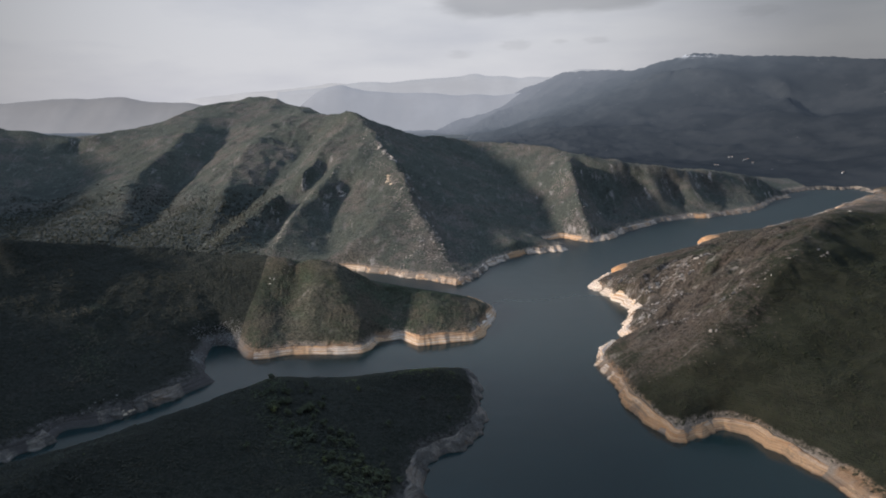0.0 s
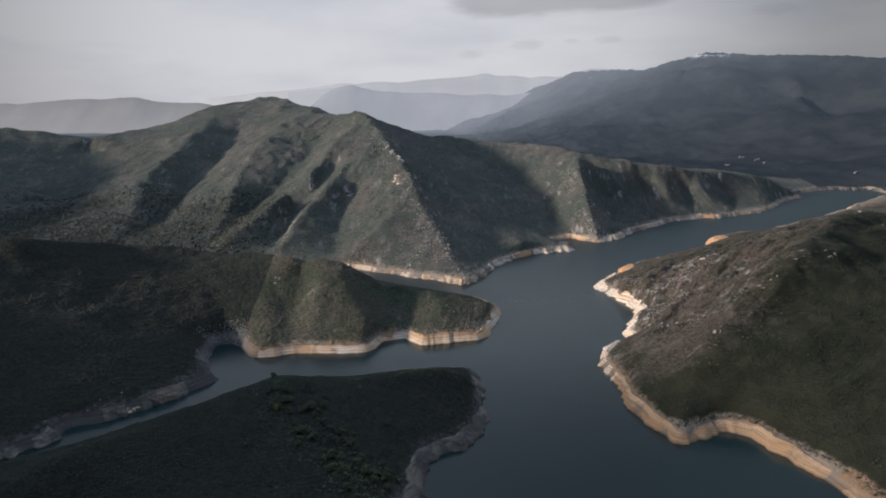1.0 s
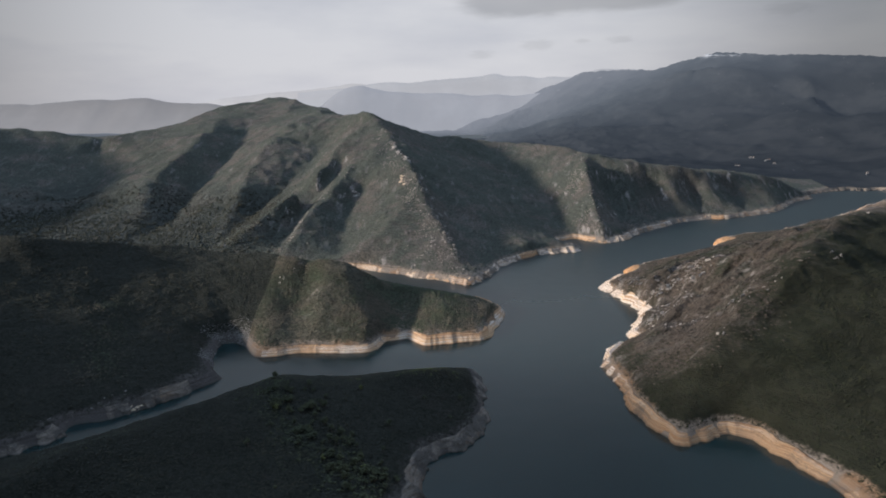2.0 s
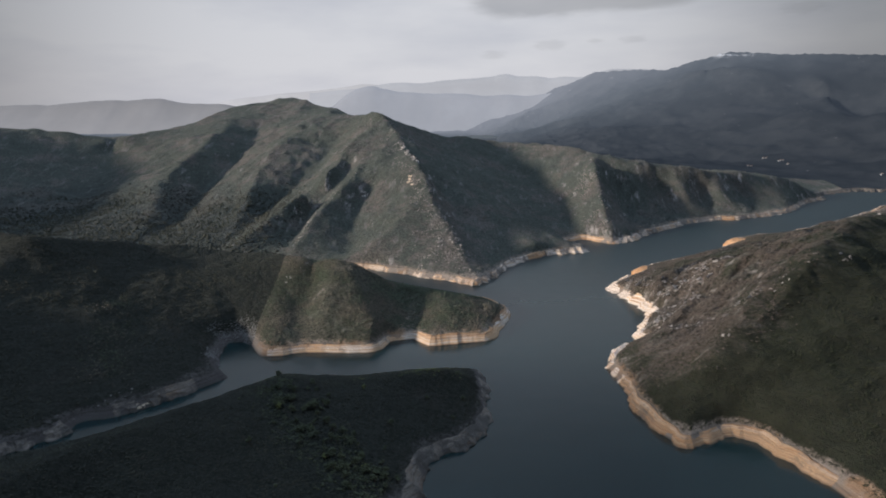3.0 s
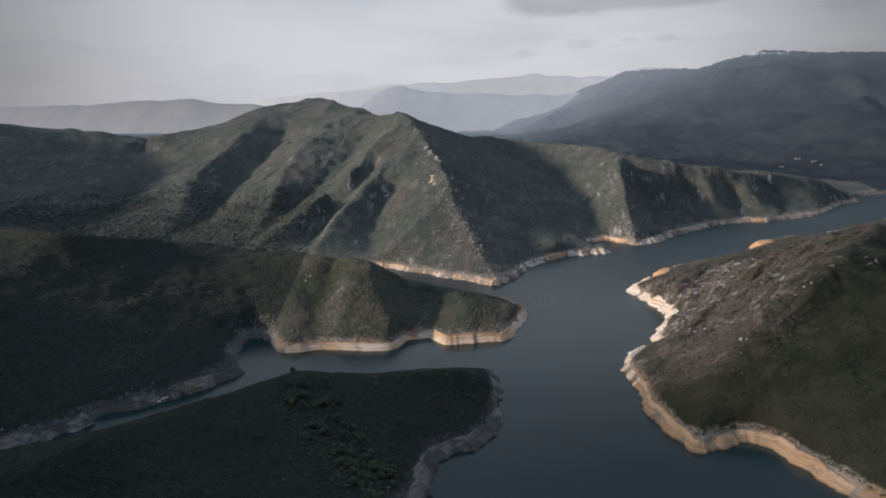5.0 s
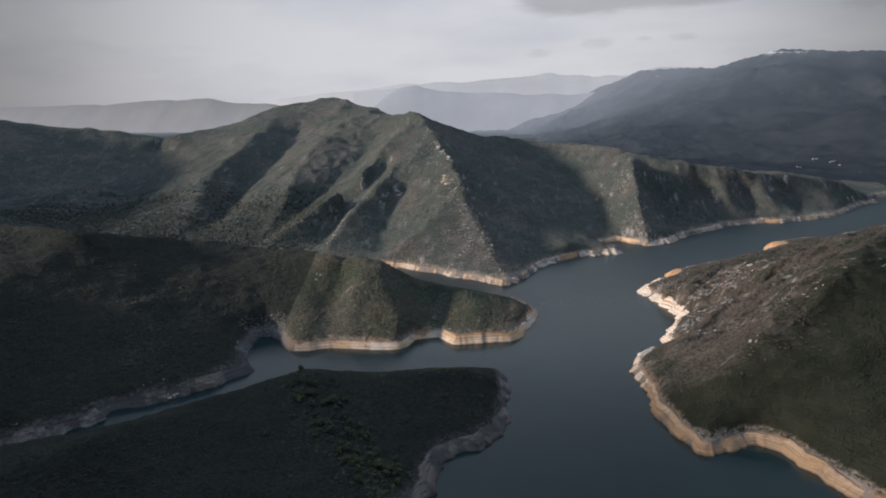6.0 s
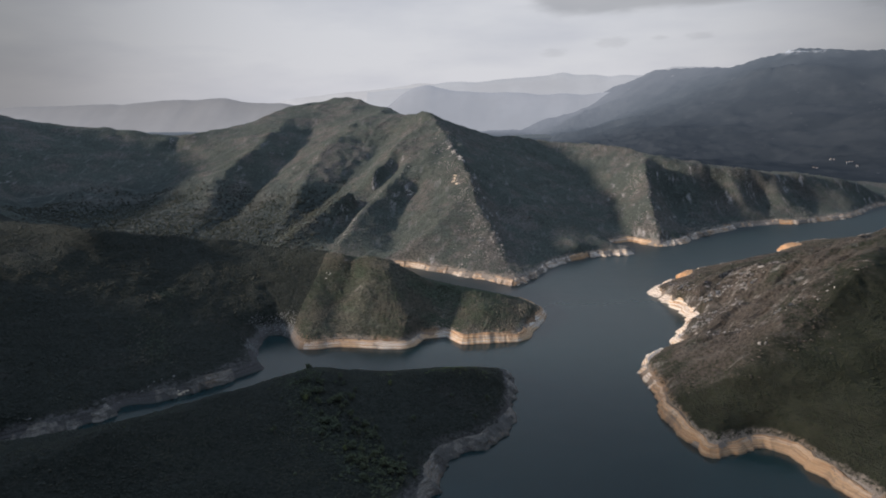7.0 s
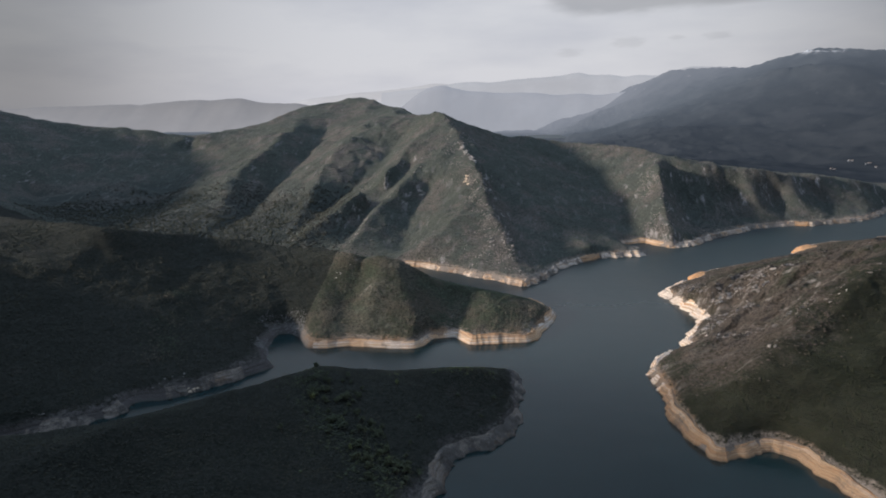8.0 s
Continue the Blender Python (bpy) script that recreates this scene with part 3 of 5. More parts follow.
def sample(skin, x, y):
    h, step = skin
    u, v = np.clip((x - X0) / step, 0, h.shape[1] - 1.001), np.clip((y - Y0) / step, 0, h.shape[0] - 1.001)
    i, j = u.astype(int), v.astype(int)
    a, b = u - i, v - j
    return (h[j, i] * (1 - a) + h[j, i + 1] * a) * (1 - b) + (h[j + 1, i] * (1 - a) + h[j + 1, i + 1] * a) * b


def erode(h, held, step, rounds, strength):
    """Cut gullies where water gathers; held cells keep their height."""
    ny, nx = h.shape
    idx = np.arange(nx * ny).reshape(ny, nx)
    for _ in range(rounds):
        p = np.pad(h, 1, mode="edge")
        q = np.pad(idx, 1, mode="edge")
        drop, goal = np.zeros_like(h), idx.copy()
        for dj in (0, 1, 2):
            for di in (0, 1, 2):
                if (dj, di) != (1, 1):
                    fall = (h - p[dj:dj + ny, di:di + nx]) / (step * math.hypot(dj - 1, di - 1))
                    better = fall > drop
                    drop = np.where(better, fall, drop)
                    goal = np.where(better, q[dj:dj + ny, di:di + nx], goal)
        gather, to = [1.0] * (nx * ny), goal.ravel().tolist()
        for k in np.argsort(-h.ravel()).tolist():
            if to[k] != k:
                gather[to[k]] += gather[k]
        area = np.minimum(np.array(gather).reshape(ny, nx) * step * step, 60000)
        cut = np.minimum(strength * np.sqrt(area) * drop, 0.5 * drop * step)
        h = np.where(held, h, np.maximum(h - cut, np.minimum(h, RING)))
        p = np.pad(h, 1, mode="edge")
        soft = 0.25 * (p[:-2, 1:-1] + p[2:, 1:-1] + p[1:-1, :-2] + p[1:-1, 2:])
        h = np.where(held, h, h * 0.93 + soft * 0.07)
    return h


SKIN = stretch_surface()


def ragged(x, y):
    tip = np.exp(-((x - 190) ** 2 + (y - 640) ** 2) / 9000)
    return fbm(x, y, 16, 4, 0.6, 3) * 1.1 + fbm(x, y, 9, 3, 0.6, 6) * 1.6 * tip


def shore_width(x, y):
    return 7 + 2.5 * fbm(x, y, 70, 2, 0.5, 12) + 4.5 * np.exp(-((x - 190) ** 2 + (y - 660) ** 2) / 9000) + 9.0 * np.exp(-((x - 48) ** 2 + (y - 604) ** 2) / 900) - 3.2 * np.exp(-((x + 212) ** 2 + (y - 535) ** 2) / 2600)


def land_height(x, y):
    """Ground height for flat arrays, with the bare shore's step and weathered relief."""
    d = shore_distance(x, y)
    d = d + ragged(x, y)
    base = np.maximum(sample(SKIN, x, y) - RING, 0)
    far = smooth(y, 500, 2500)
    relief = ((1 - np.abs(fbm(x, y, 120, 4, 0.5, 5))) * 6 - 4.3) * (0.4 + 1.1 * far)
    relief = relief - np.abs(fbm(x, y, 620, 4, 0.45, 9)) * 70 * smooth(y, 1900, 2700) * smooth(base, 20, 150) * (1 - smooth(base, 180, 300))
    relief = relief + fbm(x, y, 34, 3, 0.5, 8) * 1.6
    folds = 1 - 2 * np.abs(fbm(x, y, 58, 3, 0.5, 17))
    relief = relief + folds * 1.8 * smooth(y, 780, 950) * (1 - smooth(y, 2200, 2600)) * smooth(base, 15, 60)
    relief = relief + fbm(x, y, 24, 2, 0.5, 23) * 2.0 * smooth(y, 780, 950) * (1 - smooth(y, 1500, 1900)) * smooth(base, 8, 40)
    along, across = 0.83 * x + 0.55 * y, 0.83 * y - 0.55 * x
    ledges = (1 - 2 * np.abs(fbm(along / 4, across, 30, 2, 0.5, 19))) * 4.2
    ledges = ledges + (1 - 2 * np.abs(fbm(along / 3, across, 11, 3, 0.55, 20))) * 2.2 * (0.3 + 0.7 * smooth(y - np.maximum(x - 225, 0), 440, 520))
    ledges = ledges * (1 + 0.7 * np.exp(-((x - 235) ** 2 + (y - 630) ** 2) / 7000))
    relief = relief + ledges * smooth(x, 130, 190) * (1 - smooth(x, 560, 700)) * (0.45 + 0.55 * smooth(y - np.maximum(x - 225, 0), 420, 500)) * (1 - smooth(y, 900, 1000))
    up = base + relief * smooth(base, 2, 26)
    width = shore_width(x, y)
    land = RING * np.clip(d / width, 0, 1) ** 0.8 + np.maximum(up, 0) * smooth(d, 3, 17) + 0.5 * fbm(x, y, 7, 2, 0.5, 14)
    land = land - 1.5 * (1 - smooth(d, 4, 12))
    return np.where(d > 0, land, np.maximum(d * 0.7 - 0.9, -12))


def spread(lo, hi, step, grow, ends):
    """Grid lines, even between lo and hi and wider towards the ends."""
    mid = list(np.arange(lo, hi + step / 2, step))
    a, s = [], step
    while (mid[0] if not a else a[-1]) > ends[0]:
        s *= grow
        a.append((mid[0] if not a else a[-1]) - s)
    b, s = [], step
    while (mid[-1] if not b else b[-1]) < ends[1]:
        s *= grow
        b.append((mid[-1] if not b else b[-1]) + s)
    return np.array(a[::-1] + mid + b)


GX, GY = spread(-340, 330, 2.0, 1.018, (-3300, 3300)), spread(240, 740, 2.0, 1.011, (-480, 4940))
PX, PY = np.meshgrid(GX, GY)
PZ = land_height(PX.ravel(), PY.ravel()).reshape(PX.shape)


def on_ground(x, y):
    """The height of the built ground under flat arrays of places."""
    i, j = np.clip(np.searchsorted(GX, x) - 1, 0, len(GX) - 2), np.clip(np.searchsorted(GY, y) - 1, 0, len(GY) - 2)
    a, b = (x - GX[i]) / (GX[i + 1] - GX[i]), (y - GY[j]) / (GY[j + 1] - GY[j])
    return (PZ[j, i] * (1 - a) + PZ[j, i + 1] * a) * (1 - b) + (PZ[j + 1, i] * (1 - a) + PZ[j + 1, i + 1] * a) * b


def ground_at(x, y):
    return float(on_ground(np.array([float(x)]), np.array([float(y)]))[0])


def region_of(x, y):
    """Which landform a place belongs to."""
    r = np.zeros(x.shape, int)                                         # 0: valley floor and lake bed
    r[(y < 497) & (x < 60) & (y < 330 + 1.1 * (x + 330))] = 1            # near headland
    r[(r == 0) & (x < -190) & (y < 800)] = 2                            # west hillside
    r[(r == 0) & (x < 80) & (y < 770) & ((y < 830 - 0.9 * (x + 190)) | ((x > -60) & (y < 722))) & (x > -260)] = 3  # spit
    east = (x > 110) & (y < 740 + (x - 160) * 0.9) & (x < 1300)
    r[(r == 0) & east & (y < 1500)] = 4
    r[(r == 0) & (y < 2250) & (x < 900) & ((x < 150) | (y < 1650))] = 5
    r[(r == 0) & ((x > 250) | (y > 2250))] = 6
    r[(r == 6) & (y > 2650 + 0.55 * (x - 700)) & (x < 1250)] = 7            # ridge behind it
    return r


def make_land():
    ny, nx = PX.shape
    co = np.stack([PX, PY, PZ], -1).reshape(-1, 3)
    dzx, dzy = np.gradient(PZ, GX, axis=1), np.gradient(PZ, GY, axis=0)
    nrm = np.stack([-dzx, -dzy, np.ones_like(PZ)], -1).reshape(-1, 3)
    nrm /= np.linalg.norm(nrm, axis=1, keepdims=True)
    j, i = np.meshgrid(np.arange(ny - 1), np.arange(nx - 1), indexing="ij")
    q = (j * nx + i).ravel()
    quads = np.stack([q, q + 1, q + nx + 1, q + nx], 1)
    mid = co[quads].mean(1)
    reg = region_of(mid[:, 0], mid[:, 1])
    kinds = [("ground", M_GREEN, "scrub-covered valley floor running down into the lake bed", "ground"),
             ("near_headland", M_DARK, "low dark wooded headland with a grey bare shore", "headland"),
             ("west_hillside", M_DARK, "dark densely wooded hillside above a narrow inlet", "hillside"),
             ("spit", M_SPIT, "green wooded spit with a pale banded rock shore", "peninsula"),
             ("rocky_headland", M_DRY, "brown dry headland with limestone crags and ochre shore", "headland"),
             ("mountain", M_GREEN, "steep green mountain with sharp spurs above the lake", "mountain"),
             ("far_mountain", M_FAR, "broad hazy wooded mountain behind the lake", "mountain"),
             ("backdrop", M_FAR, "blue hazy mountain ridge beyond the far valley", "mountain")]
    for k, (name, mat, label, cat) in enumerate(kinds):
        f = quads[reg == k]
        used, inv = np.unique(f, return_inverse=True)
        me = bpy.data.meshes.new(name)
        me.from_pydata(co[used].tolist(), [], inv.reshape(-1, 4).tolist())
        me.shade_smooth()
        me.normals_split_custom_set_from_vertices(nrm[used].tolist())
        me.materials.append(mat)
        tagged(new(name, me), label, cat, kind="structure")


make_land()


def make_water():
    me = bpy.data.meshes.new("water")
    me.from_pydata([(-3300, -480, 0), (3300, -480, 0), (3300, 4940, 0), (-3300, 4940, 0)], [], [(0, 1, 2, 3)])
    me.materials.append(M_WATER)
    tagged(new("water", me), "calm dark blue-grey reservoir water", "water", kind="structure")


make_water()

# ---------------------------------------------------------------- distant ranges


# Far ranges: their haze is painted as a glow that changes with height.
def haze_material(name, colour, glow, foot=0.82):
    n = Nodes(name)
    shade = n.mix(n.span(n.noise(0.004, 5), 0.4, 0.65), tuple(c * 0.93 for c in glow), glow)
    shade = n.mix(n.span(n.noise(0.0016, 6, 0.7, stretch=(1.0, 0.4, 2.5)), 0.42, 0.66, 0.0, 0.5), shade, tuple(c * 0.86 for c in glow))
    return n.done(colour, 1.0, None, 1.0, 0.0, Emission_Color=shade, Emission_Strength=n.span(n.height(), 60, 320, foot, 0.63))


def far_range(label, crest, foot, depth, mat, seed):
    """A long mountain range: a crest line with spurs falling to both sides."""
    c = np.array(crest, float)
    s = np.r_[0, np.cumsum(np.hypot(*np.diff(c[:, :2], axis=0).T))]
    m = int(s[-1] / 14)
    t = np.linspace(0, s[-1], m)
    cx, cy, cz = (np.interp(t, s, c[:, k]) for k in range(3))
    k = np.ones(5) / 5
    cz = np.convolve(np.pad(cz, 2, mode="edge"), k, "valid") + fbm(t, t * 0 + seed, 160, 4, 0.5, seed) * 5
    rows = np.linspace(-1, 1, 25)
    v = []
    for r in rows:
        fall = abs(r) ** 0.85
        x, y = cx, cy + r * depth
        z = cz + (foot - cz) * fall + (1 - np.abs(fbm(x, y * 0.5, 260, 4, 0.5, seed + 3)) * 2) * 10 * min(1, abs(r) * 4) * (1 - fall)
        v.append(np.stack([x, y, z], -1))
    v = np.array(v).reshape(-1, 3)
    j, i = np.meshgrid(np.arange(24), np.arange(m - 1), indexing="ij")
    q = (j * m + i).ravel()
    me = bpy.data.meshes.new("backdrop")
    me.from_pydata(v.tolist(), [], np.stack([q, q + 1, q + m + 1, q + m], 1).tolist())
    me.shade_smooth()
    me.materials.append(mat)
    tagged(new("backdrop", me), label, "mountain range", kind="structure")


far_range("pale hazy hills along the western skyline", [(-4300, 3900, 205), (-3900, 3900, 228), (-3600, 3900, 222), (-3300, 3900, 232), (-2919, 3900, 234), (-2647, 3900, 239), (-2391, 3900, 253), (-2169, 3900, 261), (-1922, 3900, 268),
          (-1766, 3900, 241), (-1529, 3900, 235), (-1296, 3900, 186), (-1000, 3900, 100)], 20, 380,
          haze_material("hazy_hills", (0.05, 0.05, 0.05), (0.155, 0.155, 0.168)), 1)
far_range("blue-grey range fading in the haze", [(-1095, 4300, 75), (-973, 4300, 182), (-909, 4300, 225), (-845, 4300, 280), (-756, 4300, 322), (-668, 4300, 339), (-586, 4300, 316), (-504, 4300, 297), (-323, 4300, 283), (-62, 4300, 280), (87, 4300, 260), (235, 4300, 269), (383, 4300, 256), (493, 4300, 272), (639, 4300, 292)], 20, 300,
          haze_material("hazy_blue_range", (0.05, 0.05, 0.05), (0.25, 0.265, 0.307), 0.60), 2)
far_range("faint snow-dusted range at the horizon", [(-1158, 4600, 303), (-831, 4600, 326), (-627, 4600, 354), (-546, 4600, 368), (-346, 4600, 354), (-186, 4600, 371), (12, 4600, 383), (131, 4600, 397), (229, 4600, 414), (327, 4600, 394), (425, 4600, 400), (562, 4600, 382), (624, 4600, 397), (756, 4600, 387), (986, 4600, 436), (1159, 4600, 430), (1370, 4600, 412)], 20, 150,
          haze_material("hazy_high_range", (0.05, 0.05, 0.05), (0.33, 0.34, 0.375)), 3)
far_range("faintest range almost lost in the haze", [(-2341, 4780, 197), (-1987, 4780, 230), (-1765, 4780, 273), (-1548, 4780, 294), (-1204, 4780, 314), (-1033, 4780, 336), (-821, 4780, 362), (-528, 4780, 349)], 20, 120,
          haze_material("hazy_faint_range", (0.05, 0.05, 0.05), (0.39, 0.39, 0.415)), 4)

# ---------------------------------------------------------------- woods and scrub


def leaf_material(name, *stops):
    n = Nodes(name)
    lot = n.math("ADD", n.math("MULTIPLY", n.co.outputs["Random Per Island"], 0.4), n.span(n.noise(0.022, 5, 0.65), 0.35, 0.68, 0.0, 0.6))
    tone = n.ramp(lot, *stops)
    return n.done(n.mix(n.span(n.noise(1.4, 4, 0.7), 0.35, 0.7), tone, n.mix(0.35, tone, (0.012, 0.014, 0.010))), 0.9, None, 1.0, 0.15)


# Dark evergreen tone taken lower, with part of the shade in the colour.
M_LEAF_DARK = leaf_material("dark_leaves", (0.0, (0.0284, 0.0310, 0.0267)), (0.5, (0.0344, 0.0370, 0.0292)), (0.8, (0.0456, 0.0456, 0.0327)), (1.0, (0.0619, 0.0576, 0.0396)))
M_LEAF_RIVER = leaf_material("grey_leaves", (0.0, (0.062, 0.072, 0.070)), (0.5, (0.078, 0.086, 0.082)), (1.0, (0.105, 0.104, 0.096)))
M_LEAF_GREEN = leaf_material("green_leaves", (0.0, (0.0712, 0.0831, 0.0736)), (0.5, (0.0926, 0.1021, 0.0902)), (0.85, (0.1187, 0.1164, 0.1021)), (1.0, (0.1425, 0.1329, 0.1187)))
M_LEAF_SPIT = leaf_material("spit_leaves", (0.0, (0.044, 0.056, 0.037)), (0.4, (0.058, 0.068, 0.046)), (0.62, (0.092, 0.080, 0.062)), (1.0, (0.112, 0.098, 0.078)))
M_LEAF_DRY = leaf_material("bare_scrub", (0.0, (0.0530, 0.0440, 0.0370)), (0.5, (0.0710, 0.0580, 0.0490)), (1.0, (0.0960, 0.0800, 0.0680)))
# Olive green taken down, with part of the slope's shade in the colour.
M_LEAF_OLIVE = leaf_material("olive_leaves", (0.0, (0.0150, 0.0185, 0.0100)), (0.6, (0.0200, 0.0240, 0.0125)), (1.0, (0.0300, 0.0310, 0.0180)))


def blob(seed):
    """A small ragged clump of leaves, as unit vertices and triangles."""
    rnd = random.Random(seed)
    co = np.array([(1, 0, 0), (0, 1, 0), (-1, 0, 0), (0, -1, 0), (0, 0, 1), (0, 0, -0.6)], float) * 0.5
    co *= np.array([[rnd.uniform(0.7, 1.4)] for _ in co])
    co += np.array([[rnd.uniform(-0.12, 0.12) for _ in range(3)] for _ in co])
    co[:, 2] += 0.3
    return co, np.array([(0, 1, 4), (1, 2, 4), (2, 3, 4), (3, 0, 4), (1, 0, 5), (2, 1, 5), (3, 2, 5), (0, 3, 5)])


BLOBS = [blob(k) for k in range(9)]


def scatter(name, label, region, count, size, mat, box, keep, seed, low=RING + 0.4):
    """Bushes and small trees standing close on one landform, as one mesh."""
    rng = np.random.default_rng(seed)
    x, y = rng.uniform(box[0], box[1], count * 5), rng.uniform(box[2], box[3], count * 5)
    ok = region_of(x, y) == region
    x, y = x[ok], y[ok]
    z = on_ground(x, y)
    ok = (z > low) & (keep(x, y, z) > rng.uniform(0, 1, len(x)))
    x, y, z = x[ok][:count], y[ok][:count], z[ok][:count]
    n = len(x)
    s = size[0] * 0.7 + (size[1] * 1.25 - size[0] * 0.7) * rng.uniform(0, 1, n) ** 2.0
    tall = s * rng.uniform(0.35, 0.75, n)
    turn = rng.uniform(0, 6.28, n)
    pick = rng.integers(0, len(BLOBS), n)
    verts = np.zeros((n, 6, 3))
    tris = np.zeros((n, 8, 3), int)
    for k, (co, tri) in enumerate(BLOBS):
        m = pick == k
        c, d = np.cos(turn[m])[:, None], np.sin(turn[m])[:, None]
        verts[m, :, 0] = x[m, None] + s[m, None] * (co[:, 0] * c - co[:, 1] * d)
        verts[m, :, 1] = y[m, None] + s[m, None] * (co[:, 0] * d + co[:, 1] * c)
        verts[m, :, 2] = z[m, None] + tall[m, None] * (co[:, 2] - 0.12)
        tris[m] = tri
    tris += (np.arange(n) * 6)[:, None, None]
    me = bpy.data.meshes.new(name)
    me.vertices.add(n * 6)
    me.vertices.foreach_set("co", verts.ravel())
    me.loops.add(n * 24)
    me.loops.foreach_set("vertex_index", tris.ravel())
    me.polygons.add(n * 8)
    me.polygons.foreach_set("loop_start", np.arange(n * 8) * 3)
    me.update(calc_edges=True)
    me.shade_smooth()
    me.materials.append(mat)
    return tagged(new(name, me), label, "woods", kind="stuff")


def patchy(wave, seed, lo=-0.5, hi=0.3, low=0.15):
    return lambda x, y, z: low + (1 - low) * smooth(fbm(x, y, wave, 3, 0.5, seed), lo, hi)


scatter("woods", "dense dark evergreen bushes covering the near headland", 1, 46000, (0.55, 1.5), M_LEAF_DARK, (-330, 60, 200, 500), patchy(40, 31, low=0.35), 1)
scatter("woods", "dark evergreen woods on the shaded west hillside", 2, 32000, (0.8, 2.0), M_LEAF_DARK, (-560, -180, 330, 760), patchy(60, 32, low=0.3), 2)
scatter("woods", "green and brown scrub covering the wooded spit", 3, 38000, (0.7, 1.9), M_LEAF_SPIT, (-270, 70, 520, 770), patchy(45, 33, low=0.2), 3)
scatter("scrub", "brown leafless scrub over the rocky headland", 4, 24000, (0.8, 1.9), M_LEAF_DRY, (120, 640, 300, 1050), lambda x, y, z: patchy(50, 34, low=0.1)(x, y, z) * (1 - smooth(x - 0.35 * y, 60, 180)) * smooth(y - np.maximum(x - 225, 0), 420, 480), 4)
scatter("woods", "green bushes on the headland's lower slopes, darkened for shade", 4, 27000, (0.7, 1.8), M_LEAF_OLIVE, (140, 560, 260, 760),
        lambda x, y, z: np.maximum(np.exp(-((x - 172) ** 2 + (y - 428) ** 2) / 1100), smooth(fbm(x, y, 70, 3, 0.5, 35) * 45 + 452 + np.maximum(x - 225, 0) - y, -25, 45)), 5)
scatter("woods", "grey-green woods over the mountain's spurs", 5, 36000, (1.2, 2.7), M_LEAF_GREEN, (-900, 770, 770, 1600), patchy(110, 36, -0.2, 0.5, 0.05), 6)
# Dark leaves stand in for the shade on the side valley's floor.
scatter("woods", "woods on the side valley's floor, kept dark to stand for shade", 5, 16000, (2.0, 4.5), M_LEAF_DARK, (-900, -230, 790, 1250),
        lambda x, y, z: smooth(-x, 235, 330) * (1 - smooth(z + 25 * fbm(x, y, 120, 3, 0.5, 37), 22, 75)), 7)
# Toned below the mountain's other leaves to carry these slopes' shade.
scatter("woods", "woods on the slopes above the river arm, toned down for shade", 5, 9000, (1.6, 3.6), M_LEAF_RIVER, (225, 800, 1000, 1500),
        lambda x, y, z: smooth(x + 0.1 * y, 360, 420) * smooth(fbm(x, y, 60, 3, 0.5, 38), -0.6, 0.1), 8)

# ---------------------------------------------------------------- the bare shores, bed by bed
BEDS = 9


def shore_tall(x, y):
    """Height of the bare shore: lower in the spit's cove and round the near point, higher on the dry headland."""
    return RING * (0.98 + 0.26 * fbm(x, y, 38, 3, 0.55, 71) + 0.3 * np.exp(-((x - 192) ** 2 + (y - 670) ** 2) / 3500) - 0.45 * np.exp(-((x + 55) ** 2 + (y - 566) ** 2) / 160)
                   - 0.4 * np.exp(-((x - 24) ** 2 + (y - 484) ** 2) / 450))


